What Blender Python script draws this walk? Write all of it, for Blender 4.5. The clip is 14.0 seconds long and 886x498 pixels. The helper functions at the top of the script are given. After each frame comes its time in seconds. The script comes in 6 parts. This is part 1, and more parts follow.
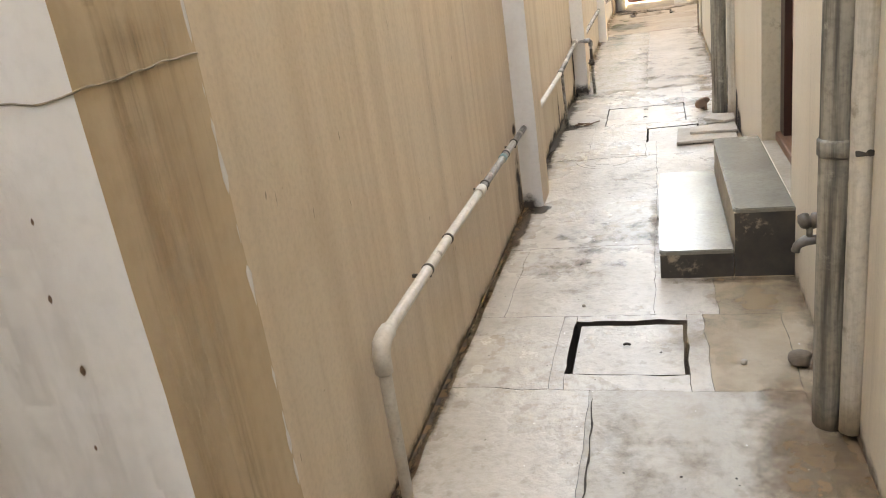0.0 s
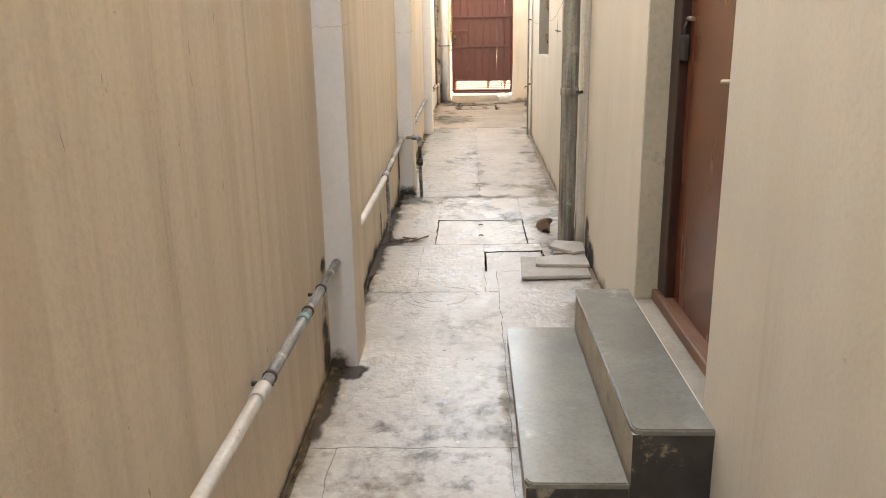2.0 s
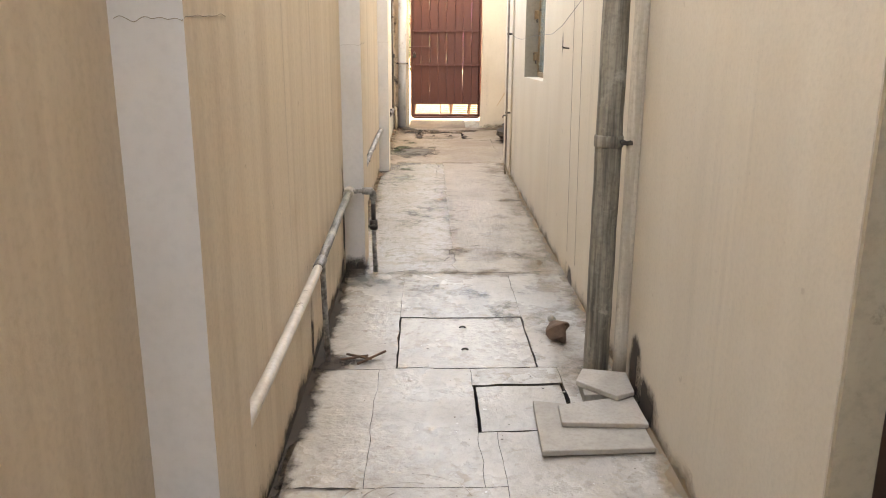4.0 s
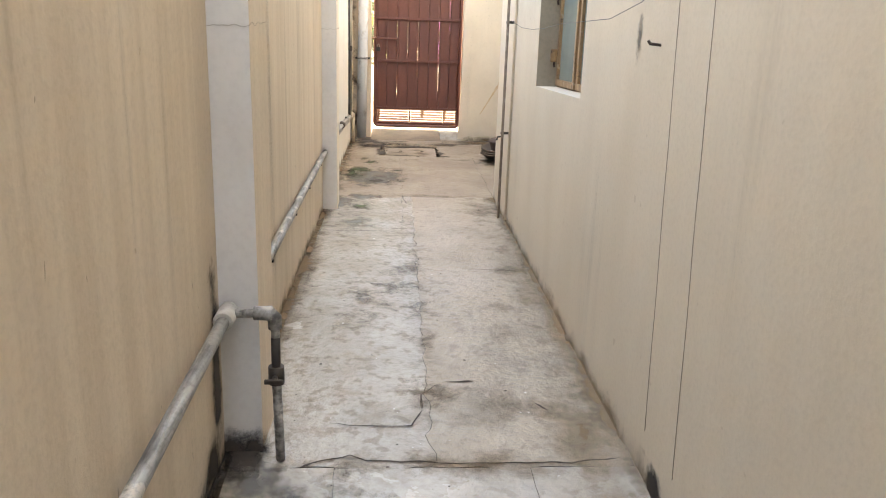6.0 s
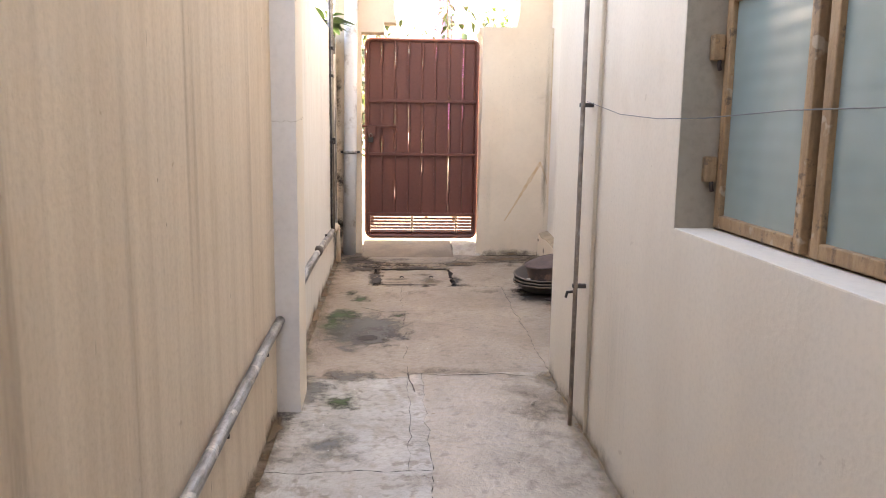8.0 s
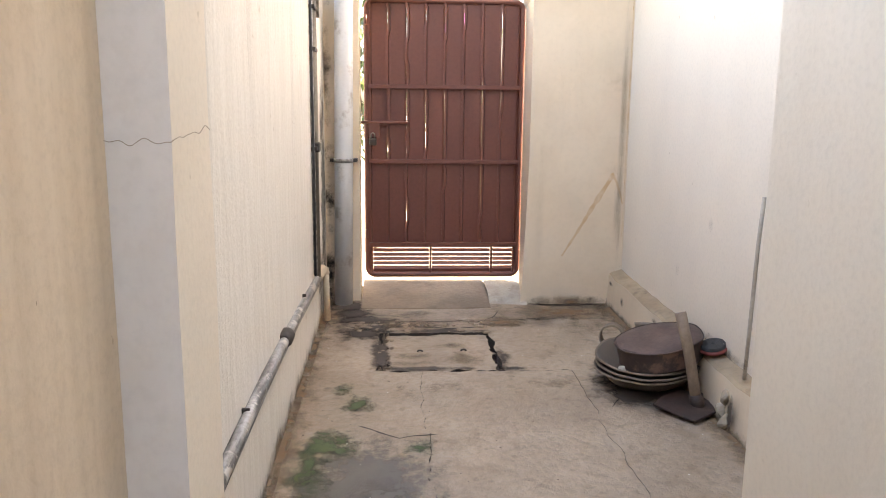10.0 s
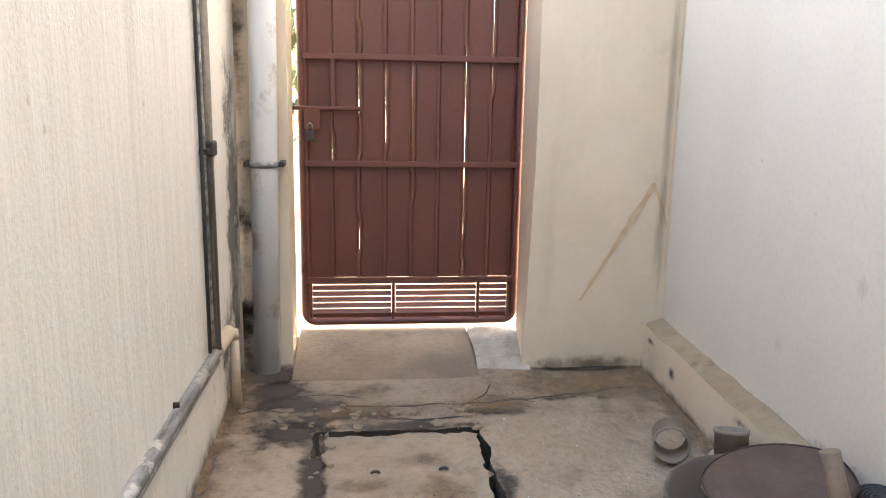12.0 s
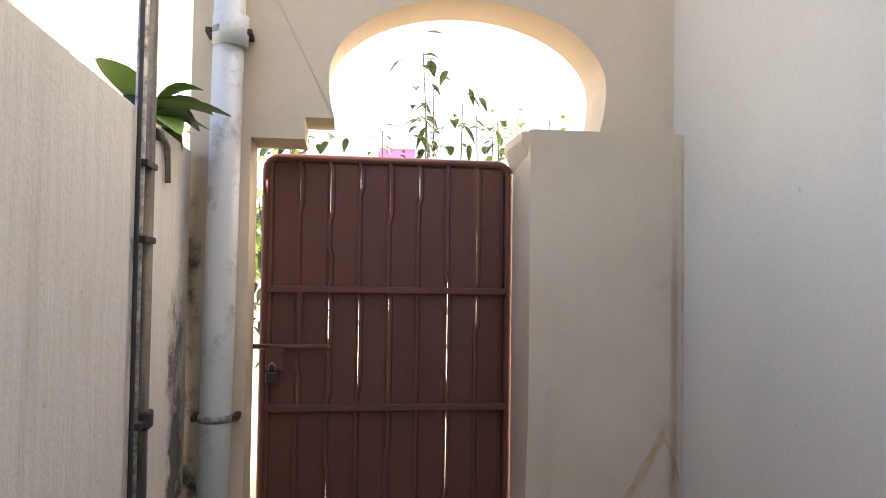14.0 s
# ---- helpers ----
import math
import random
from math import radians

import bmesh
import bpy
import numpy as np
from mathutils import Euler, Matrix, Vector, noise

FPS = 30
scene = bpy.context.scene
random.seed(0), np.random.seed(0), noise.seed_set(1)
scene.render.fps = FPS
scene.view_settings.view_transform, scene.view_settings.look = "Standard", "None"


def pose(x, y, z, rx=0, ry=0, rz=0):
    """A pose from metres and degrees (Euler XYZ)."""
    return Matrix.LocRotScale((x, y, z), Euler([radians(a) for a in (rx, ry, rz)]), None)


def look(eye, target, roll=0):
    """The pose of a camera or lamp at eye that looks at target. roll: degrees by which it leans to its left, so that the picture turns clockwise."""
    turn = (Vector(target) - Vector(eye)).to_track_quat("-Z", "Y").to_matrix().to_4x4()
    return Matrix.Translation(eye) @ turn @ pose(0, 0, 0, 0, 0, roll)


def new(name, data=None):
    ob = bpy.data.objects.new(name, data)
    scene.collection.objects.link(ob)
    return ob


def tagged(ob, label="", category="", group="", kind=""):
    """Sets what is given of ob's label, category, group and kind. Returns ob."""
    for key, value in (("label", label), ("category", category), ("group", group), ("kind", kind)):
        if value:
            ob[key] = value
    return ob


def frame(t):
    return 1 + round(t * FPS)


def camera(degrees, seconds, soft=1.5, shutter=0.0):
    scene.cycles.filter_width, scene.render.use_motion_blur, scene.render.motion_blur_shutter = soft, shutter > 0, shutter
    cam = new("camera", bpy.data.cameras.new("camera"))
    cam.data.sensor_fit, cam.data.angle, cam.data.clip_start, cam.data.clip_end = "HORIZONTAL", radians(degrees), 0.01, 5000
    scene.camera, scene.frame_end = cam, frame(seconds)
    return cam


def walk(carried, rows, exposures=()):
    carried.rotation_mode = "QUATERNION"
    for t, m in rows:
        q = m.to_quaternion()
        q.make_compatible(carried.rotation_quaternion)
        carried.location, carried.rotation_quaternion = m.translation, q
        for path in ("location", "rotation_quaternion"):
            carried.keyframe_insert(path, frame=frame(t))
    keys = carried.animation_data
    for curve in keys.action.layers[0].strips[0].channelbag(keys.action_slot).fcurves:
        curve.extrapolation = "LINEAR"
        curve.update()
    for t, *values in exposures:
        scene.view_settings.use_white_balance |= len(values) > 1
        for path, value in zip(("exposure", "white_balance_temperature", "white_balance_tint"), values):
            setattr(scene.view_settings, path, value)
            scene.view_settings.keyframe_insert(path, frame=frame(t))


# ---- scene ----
cam = camera(60.2, 14.0, soft=1.0)
PATH = [
    (0, (-0.066, -0.424, 1.585), (-0.635, 1.373, 0.917), -8.5),
    (0.5, (-0.052, -0.255, 1.583), (-0.426, 1.586, 0.897), -3.8),
    (1, (-0.12, 0.012, 1.598), (-0.389, 1.884, 0.95), -5.6),
    (1.5, (-0.258, 0.496, 1.621), (-0.377, 2.406, 1.041), -2.7),
    (2, (-0.275, 0.879, 1.613), (-0.355, 2.804, 1.078), -1.0),
    (2.5, (-0.261, 1.323, 1.586), (-0.344, 3.265, 1.117), -0.4),
    (3, (-0.345, 1.845, 1.59), (-0.38, 3.791, 1.133), 0.1),
    (3.2, (-0.365, 1.981, 1.607), (-0.375, 3.923, 1.13), 0.3),
    (5.3, (-0.422, 4.394, 1.603), (-0.318, 6.328, 1.103), 1.1),
    (5.5, (-0.422, 4.586, 1.621), (-0.312, 6.521, 1.127), 2.0),
    (6, (-0.364, 5.15, 1.611), (-0.234, 7.08, 1.102), 1.9),
    (6.5, (-0.399, 5.69, 1.611), (-0.261, 7.609, 1.067), 2.2),
    (7, (-0.401, 6.257, 1.643), (-0.246, 8.221, 1.302), 0.7),
    (7.5, (-0.394, 6.901, 1.649), (-0.258, 8.876, 1.36), 1.0),
    (8, (-0.38, 7.52, 1.7), (-0.247, 9.49, 1.385), 0.8),
    (10.3, (-0.436, 9.917, 1.766), (-0.312, 11.88, 1.402), 0.6),
    (10.5, (-0.433, 10.089, 1.757), (-0.284, 12.048, 1.38), 0.8),
    (11, (-0.373, 10.545, 1.772), (-0.193, 12.499, 1.382), -0.0),
    (11.5, (-0.36, 10.93, 1.777), (-0.205, 12.883, 1.376), -0.4),
    (12, (-0.342, 11.219, 1.771), (-0.132, 13.168, 1.376), 1.0),
    (12.5, (-0.295, 11.528, 1.758), (-0.072, 13.461, 1.296), 1.3),
    (13, (-0.28, 11.621, 1.805), (-0.092, 13.565, 1.373), 0.8),
    (13.5, (-0.28, 11.628, 1.926), (0.026, 13.597, 1.755), 0.8),
    (14, (-0.317, 11.637, 2.005), (-0.047, 13.617, 2.077), 0.8),
]
walk(cam, [(t, look(eye, target, roll)) for t, eye, target, roll in PATH],
     [(0.0, 4.56, 9700, 10), (2.0, 4.32, 9800, 12), (3.0, 4.25, 9850, 14), (5.5, 4.06, 8950, 10), (6.5, 4.01, 8600, 10), (7.2, 3.77, 8800, 14), (8.0, 3.75, 8100, 18),
      (10.5, 3.67, 7800, 12), (11.0, 3.61, 7500, 10), (11.5, 3.63, 7350, 10), (12.0, 3.67, 7450, 11), (12.5, 3.90, 7250, 10), (13.0, 3.66, 7350, 10),
      (13.5, 3.2, 7250, 10), (14.0, 2.38, 7150, 13)])


# ---- light ----
SLOPE = 0.035                       # the passage climbs two degrees towards the gate


def fz(y):
    return SLOPE * y


world = bpy.data.worlds.new("daylight")
scene.world = world
world.use_nodes = True
wn = world.node_tree
sky = wn.nodes.new("ShaderNodeTexSky")
sky.sky_type, sky.sun_disc = "NISHITA", False
sky.sun_elevation, sky.sun_rotation = radians(36), radians(88)
sky.air_density, sky.dust_density = 1.0, 4.5
wn.links.new(sky.outputs[0], wn.nodes["Background"].inputs[0])
wn.nodes["Background"].inputs[1].default_value = 0.15

sun_data = bpy.data.lights.new("sun", "SUN")
sun_data.energy, sun_data.angle, sun_data.color = 3.4, radians(0.6), (1.0, 0.94, 0.85)
sun = new("sun", sun_data)
_e, _a = radians(36), radians(88)
_d = Vector((math.sin(_a) * math.cos(_e), math.cos(_a) * math.cos(_e), math.sin(_e)))
sun.matrix_world = look(_d * 40, (0, 0, 0))


# ---- materials ----
def material(name, base, rough=0.7, metal=0.0, alt=None, scale=6.0, mix=0.5, fine=60.0, bump=0.15, stretch=(1, 1, 1),
             stain=None, stain_scale=1.5, stain_at=(0.52, 0.68), spread=0.0, gloss=0.12, detail=6.0, bump_distance=0.01, grain=0.35,
             specks=None, speck_at=(0.64, 0.70), mottle=None, mottle_at=(0.50, 0.62)):
    """A surface with two scales of colour change, stains of their own shape, uneven gloss and fine relief."""
    m = bpy.data.materials.new(name)
    m.use_nodes = True
    nt = m.node_tree
    n, l = nt.nodes, nt.links
    b = n["Principled BSDF"]
    geo = n.new("ShaderNodeNewGeometry")
    mp = n.new("ShaderNodeMapping")
    mp.inputs["Scale"].default_value = stretch
    l.new(geo.outputs["Position"], mp.inputs["Vector"])

    def noisy(sc, det=detail, src=None, rgh=0.6):
        t = n.new("ShaderNodeTexNoise")
        t.inputs["Scale"].default_value, t.inputs["Detail"].default_value, t.inputs["Roughness"].default_value = sc, det, rgh
        l.new(src or mp.outputs[0], t.inputs["Vector"])
        return t.outputs["Fac"]

    def ramp(src, lo, hi):
        r = n.new("ShaderNodeMapRange")
        r.inputs["From Min"].default_value, r.inputs["From Max"].default_value = lo, hi
        r.interpolation_type = "SMOOTHSTEP"
        l.new(src, r.inputs["Value"])
        return r.outputs[0]

    def blend(fac, a, c, amount=1.0, mode="MIX"):
        x = n.new("ShaderNodeMix")
        x.data_type, x.blend_type = "RGBA", mode
        if amount < 1.0:
            k = n.new("ShaderNodeMath")
            k.operation = "MULTIPLY"
            k.inputs[1].default_value = amount
            l.new(fac, k.inputs[0])
            fac = k.outputs[0]
        l.new(fac, x.inputs[0])
        for v, s in ((a, x.inputs[6]), (c, x.inputs[7])):
            if isinstance(v, tuple):
                s.default_value = (*v, 1)
            else:
                l.new(v, s)
        return x.outputs[2]

    alt = alt or tuple(c * 0.75 for c in base)
    big = noisy(scale)
    small = noisy(fine, 5.0, geo.outputs["Position"])
    col = blend(ramp(big, 0.35, 0.68), base, alt, mix)
    col = blend(ramp(small, 0.4, 0.75), col, tuple(c * 0.7 for c in alt), grain)
    if stain:
        s = noisy(stain_scale, 8.0, geo.outputs["Position"], 0.68)
        col = blend(ramp(s, *stain_at), col, stain, 0.8)
    if mottle:
        k = noisy(6.0, 9.0, geo.outputs["Position"], 0.72)
        col = blend(ramp(k, *mottle_at), col, mottle, 0.7)
    if specks:
        k = noisy(16.0, 3.0, geo.outputs["Position"], 0.5)
        col = blend(ramp(k, *speck_at), col, specks, 0.45)
    if spread:
        oi = n.new("ShaderNodeObjectInfo")
        hs = n.new("ShaderNodeHueSaturation")
        mr = n.new("ShaderNodeMapRange")
        mr.inputs["To Min"].default_value, mr.inputs["To Max"].default_value = 1 - spread, 1 + spread
        l.new(oi.outputs["Random"], mr.inputs["Value"])
        l.new(mr.outputs[0], hs.inputs["Value"])
        l.new(col, hs.inputs["Color"])
        col = hs.outputs[0]
    l.new(col, b.inputs["Base Color"])
    rr = n.new("ShaderNodeMapRange")
    rr.inputs["To Min"].default_value, rr.inputs["To Max"].default_value = max(0.03, rough - gloss), min(1.0, rough + gloss)
    l.new(big, rr.inputs["Value"])
    l.new(rr.outputs[0], b.inputs["Roughness"])
    b.inputs["Metallic"].default_value = metal
    if bump:
        mixh = n.new("ShaderNodeMath")
        mixh.operation = "MULTIPLY_ADD"
        mixh.inputs[1].default_value = 0.5
        l.new(small, mixh.inputs[0])
        l.new(big, mixh.inputs[2])
        bp = n.new("ShaderNodeBump")
        bp.inputs["Strength"].default_value, bp.inputs["Distance"].default_value = bump, bump_distance
        l.new(mixh.outputs[0], bp.inputs["Height"])
        l.new(bp.outputs[0], b.inputs["Normal"])
    return m


M = {}
M["wall_tan"] = material("tan_distemper", (0.64, 0.53, 0.405), 0.75, detail=3.0, alt=(0.50, 0.39, 0.28), scale=5.0, mix=0.5, fine=60, bump=0.22, grain=0.22,
                         specks=(0.30, 0.21, 0.13), speck_at=(0.73, 0.77), stretch=(1, 2.3, 0.07), stain=(0.47, 0.36, 0.24), stain_scale=1.1, stain_at=(0.54, 0.80))
M["wall_cream"] = material("cream_distemper", (0.67, 0.59, 0.475), 0.72, detail=4.0, alt=(0.60, 0.515, 0.40), scale=2.6, mix=0.5, fine=60, bump=0.16, grain=0.18,
                           specks=(0.42, 0.33, 0.24), speck_at=(0.72, 0.77), stretch=(1, 1.2, 0.4), stain=(0.52, 0.42, 0.31), stain_scale=0.9, stain_at=(0.60, 0.8))
M["whitewash"] = material("chalky_whitewash", (0.72, 0.69, 0.66), 0.8, alt=(0.60, 0.56, 0.52), scale=4, mix=0.5, fine=40, bump=0.10, grain=0.15,
                          stretch=(1, 1, 0.5), stain=(0.42, 0.36, 0.29), stain_scale=2.2, stain_at=(0.62, 0.78))
M["gate_wall"] = material("cream_gate_wall", (0.67, 0.555, 0.415), 0.75, alt=(0.58, 0.465, 0.335), scale=2.0, mix=0.6, fine=30, bump=0.08, grain=0.1,
                          stain=(0.45, 0.35, 0.25), stain_scale=1.6, stain_at=(0.60, 0.78))
M["floor"] = material("trowelled_cement", (0.50, 0.455, 0.395), 0.28, alt=(0.40, 0.35, 0.29), scale=2.2, mix=0.75, fine=30, bump=1.0, grain=0.4, mottle=(0.33, 0.28, 0.22), mottle_at=(0.52, 0.66),
                      stain=(0.28, 0.225, 0.165), stain_scale=1.3, stain_at=(0.52, 0.74), spread=0.05, gloss=0.16, bump_distance=0.012,
                      specks=(0.25, 0.20, 0.145), speck_at=(0.57, 0.68))
M["floor_slab"] = material("grey_tan_cement_slab", (0.37, 0.325, 0.265), 0.32, alt=(0.32, 0.275, 0.22), scale=2.6, mix=0.75, fine=30, bump=0.7, grain=0.3, mottle=(0.27, 0.22, 0.165), mottle_at=(0.53, 0.66),
                           stain=(0.24, 0.185, 0.13), stain_scale=1.6, stain_at=(0.54, 0.74), spread=0.05, gloss=0.16, bump_distance=0.014,
                           specks=(0.2, 0.155, 0.11), speck_at=(0.64, 0.73))
M["floor_right"] = material("tan_worn_cement", (0.43, 0.36, 0.28), 0.34, alt=(0.335, 0.27, 0.20), scale=2.4, mix=0.8, fine=32, bump=1.0, grain=0.35, mottle=(0.27, 0.215, 0.155), mottle_at=(0.53, 0.64),
                            stain=(0.21, 0.16, 0.11), stain_scale=1.5, stain_at=(0.53, 0.72), spread=0.04, gloss=0.14, bump_distance=0.016,
                            specks=(0.17, 0.13, 0.09), speck_at=(0.57, 0.68))
M["floor_mid"] = material("worn_smooth_cement", (0.48, 0.44, 0.385), 0.22, alt=(0.37, 0.325, 0.27), scale=2.6, mix=0.8, fine=32, bump=1.1, grain=0.42, mottle=(0.31, 0.26, 0.20), mottle_at=(0.53, 0.64),
                          stain=(0.23, 0.185, 0.135), stain_scale=1.6, stain_at=(0.52, 0.70), spread=0.04, gloss=0.16, bump_distance=0.018,
                          specks=(0.18, 0.14, 0.10), speck_at=(0.56, 0.67))
M["floor_tan"] = material("dusty_tan_cement", (0.36, 0.285, 0.195), 0.55, alt=(0.27, 0.205, 0.135), scale=3.0, mix=0.8, fine=30, bump=0.5, grain=0.3, mottle=(0.27, 0.20, 0.13), mottle_at=(0.54, 0.70),
                          stain=(0.19, 0.135, 0.085), stain_scale=2.0, stain_at=(0.56, 0.78), spread=0.03, gloss=0.12, bump_distance=0.012)
M["wall_grey_tan"] = material("grey_tan_wall_face", (0.42, 0.365, 0.28), 0.8, alt=(0.34, 0.29, 0.215), scale=3.5, mix=0.7, fine=30, bump=0.12, grain=0.2,
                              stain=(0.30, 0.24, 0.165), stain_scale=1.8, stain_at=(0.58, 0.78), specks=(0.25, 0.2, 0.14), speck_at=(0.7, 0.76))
M["rust_pipe"] = material("rusty_thin_pipe", (0.30, 0.24, 0.19), 0.7, 0.1, alt=(0.15, 0.11, 0.085), scale=16, mix=0.8, fine=60, bump=0.3,
                          stain=(0.40, 0.36, 0.31), stain_scale=9, stain_at=(0.58, 0.66))
M["tap_iron"] = material("worn_grey_tap", (0.20, 0.175, 0.15), 0.45, 0.4, alt=(0.10, 0.085, 0.07), scale=22, mix=0.8, bump=0.15)
M["ramp"] = material("brown_cement_ramp", (0.225, 0.165, 0.11), 0.62, alt=(0.155, 0.11, 0.075), scale=4, mix=0.8, fine=40, bump=0.5, grain=0.4,
                     stain=(0.10, 0.07, 0.048), stain_scale=3.0, stain_at=(0.54, 0.72), bump_distance=0.014)
M["pan_rim"] = material("crusted_pan_rim", (0.18, 0.14, 0.10), 0.8, alt=(0.10, 0.075, 0.055), scale=14, mix=0.9, fine=60, bump=0.4)
M["floor_far"] = material("dusty_worn_cement", (0.35, 0.275, 0.20), 0.45, alt=(0.26, 0.196, 0.137), scale=2.2, mix=0.8, fine=34, bump=1.1, grain=0.5, mottle=(0.215, 0.158, 0.108), mottle_at=(0.54, 0.66),
                          stain=(0.165, 0.12, 0.085), stain_scale=1.6, stain_at=(0.54, 0.72), spread=0.04, gloss=0.16, bump_distance=0.016,
                          specks=(0.14, 0.105, 0.07), speck_at=(0.58, 0.68))
M["pier_side"] = material("rain_stained_pier_side", (0.54, 0.42, 0.285), 0.8, detail=4.0, alt=(0.41, 0.295, 0.18), scale=5, mix=0.6, fine=26, bump=0.15, grain=0.2,
                          stretch=(1, 1.6, 0.2), stain=(0.36, 0.26, 0.16), stain_scale=2.0, stain_at=(0.54, 0.74))
M["floor_dirty"] = material("grimy_cement", (0.285, 0.215, 0.15), 0.5, alt=(0.185, 0.14, 0.10), scale=3.0, mix=0.8, fine=34, bump=1.2, grain=0.5, mottle=(0.14, 0.105, 0.074), mottle_at=(0.53, 0.64),
                            stain=(0.09, 0.066, 0.045), stain_scale=2.4, stain_at=(0.52, 0.68), spread=0.04, gloss=0.15, bump_distance=0.018,
                            specks=(0.09, 0.066, 0.045), speck_at=(0.59, 0.69))
M["wall_pale"] = material("pale_distemper", (0.72, 0.64, 0.53), 0.75, detail=4.0, alt=(0.63, 0.565, 0.475), scale=1.8, mix=0.35, fine=60, bump=0.18, grain=0.18,
                          stain=(0.57, 0.49, 0.39), stain_scale=1.3, stain_at=(0.60, 0.80), stretch=(1, 1.0, 0.7), specks=(0.36, 0.29, 0.21), speck_at=(0.73, 0.77))
M["wall_raked"] = material("raked_white_distemper", (0.74, 0.70, 0.63), 0.8, detail=5.0, alt=(0.60, 0.555, 0.48), scale=14, mix=0.38, fine=70, bump=0.5, grain=0.22, bump_distance=0.012,
                           stain=(0.56, 0.50, 0.41), stain_scale=1.5, stain_at=(0.56, 0.80), stretch=(1, 1.8, 0.16), specks=(0.40, 0.33, 0.25), speck_at=(0.72, 0.77))
M["step_dark"] = material("dark_step_plaster", (0.040, 0.033, 0.027), 0.85, alt=(0.085, 0.07, 0.055), scale=7, mix=0.7, fine=40, bump=0.4,
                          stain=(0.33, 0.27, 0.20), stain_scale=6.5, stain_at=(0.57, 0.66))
M["bed"] = material("packed_dirt_and_gap_shade", (0.035, 0.028, 0.022), 0.95, alt=(0.06, 0.045, 0.035), scale=9, bump=0.4)
M["ground"] = material("dusty_ground", (0.42, 0.36, 0.28), 0.95, alt=(0.34, 0.28, 0.21), scale=0.8, bump=0.4)
M["step_top"] = material("grey_stone_slab", (0.23, 0.215, 0.175), 0.22, alt=(0.165, 0.152, 0.122), scale=4, mix=0.7, fine=55, bump=0.06,
                         stain=(0.46, 0.43, 0.38), stain_scale=3.4, stain_at=(0.60, 0.74))
M["step_body"] = material("stained_step_plaster", (0.42, 0.355, 0.255), 0.75, alt=(0.30, 0.245, 0.17), scale=6, mix=0.7, fine=40, bump=0.25,
                          stain=(0.14, 0.11, 0.08), stain_scale=4.0, stain_at=(0.58, 0.70))
M["pipe_white"] = material("chipped_white_pipe", (0.62, 0.58, 0.52), 0.5, alt=(0.48, 0.43, 0.37), scale=14, mix=0.6, fine=80, bump=0.1,
                           stain=(0.20, 0.17, 0.14), stain_scale=11, stain_at=(0.6, 0.68))
M["pipe_grey"] = material("galvanised_pipe", (0.38, 0.37, 0.35), 0.5, 0.15, alt=(0.06, 0.055, 0.05), scale=34, mix=0.9, fine=60, bump=0.2, stretch=(1, 0.12, 1),
                          stain=(0.58, 0.54, 0.48), stain_scale=9, stain_at=(0.54, 0.62))
M["drain_pipe"] = material("weathered_drain_pipe", (0.33, 0.29, 0.23), 0.72, detail=5.0, alt=(0.075, 0.064, 0.05), scale=30, mix=0.95, fine=50, bump=0.5,
                           stretch=(1, 1, 0.05), stain=(0.40, 0.36, 0.29), stain_scale=6, stain_at=(0.58, 0.68))
M["drain_pale"] = material("flaking_white_drain_pipe", (0.60, 0.53, 0.43), 0.72, detail=5.0, alt=(0.36, 0.31, 0.245), scale=26, mix=0.8, fine=50, bump=0.35,
                           stretch=(1, 1, 0.06), stain=(0.24, 0.195, 0.145), stain_scale=7, stain_at=(0.58, 0.70))
M["teal_tape"] = material("teal_joint_tape", (0.10, 0.27, 0.29), 0.5, alt=(0.30, 0.36, 0.35), scale=30, mix=0.7, bump=0.1)
M["pvc"] = material("dusty_grey_pvc_pipe", (0.57, 0.575, 0.57), 0.42, alt=(0.46, 0.465, 0.46), scale=6, mix=0.6, grain=0.12, fine=60, bump=0.04,
                    stretch=(1, 1, 0.15), stain=(0.27, 0.24, 0.20), stain_scale=6, stain_at=(0.52, 0.68))
M["cream_pvc"] = material("cream_pvc", (0.60, 0.48, 0.34), 0.5, scale=8, bump=0.03)
M["iron_black"] = material("blackened_iron", (0.05, 0.045, 0.042), 0.6, 0.5, alt=(0.10, 0.075, 0.055), scale=20, bump=0.2)
M["brass"] = material("dull_chrome_brass", (0.36, 0.33, 0.28), 0.35, 0.8, alt=(0.22, 0.19, 0.15), scale=30, bump=0.1)
M["gate_red"] = material("oxide_red_gate_paint", (0.150, 0.050, 0.034), 0.48, alt=(0.115, 0.037, 0.026), scale=2.5, mix=0.7, fine=45, bump=0.06,
                         stretch=(1, 1, 0.3), stain=(0.115, 0.042, 0.032), stain_scale=3.0, stain_at=(0.56, 0.75))
M["door_brown"] = material("varnished_brown_door", (0.155, 0.042, 0.017), 0.26, alt=(0.085, 0.021, 0.009), scale=2.0, mix=0.5, fine=26, bump=0.02, grain=0.1, detail=2.0,
                           stretch=(1, 3, 0.3))
M["frame_brown"] = material("dark_door_frame", (0.045, 0.014, 0.008), 0.45, alt=(0.020, 0.007, 0.005), scale=4, bump=0.08, stretch=(1, 3, 0.3))
M["sill_wood"] = material("worn_red_sill", (0.22, 0.105, 0.055), 0.5, alt=(0.12, 0.055, 0.035), scale=5, bump=0.15, stretch=(4, 0.4, 4))
M["reveal"] = material("grey_brown_reveal", (0.35, 0.295, 0.225), 0.8, alt=(0.26, 0.215, 0.16), scale=4, mix=0.7, fine=40, bump=0.2, stretch=(1, 1, 0.4))
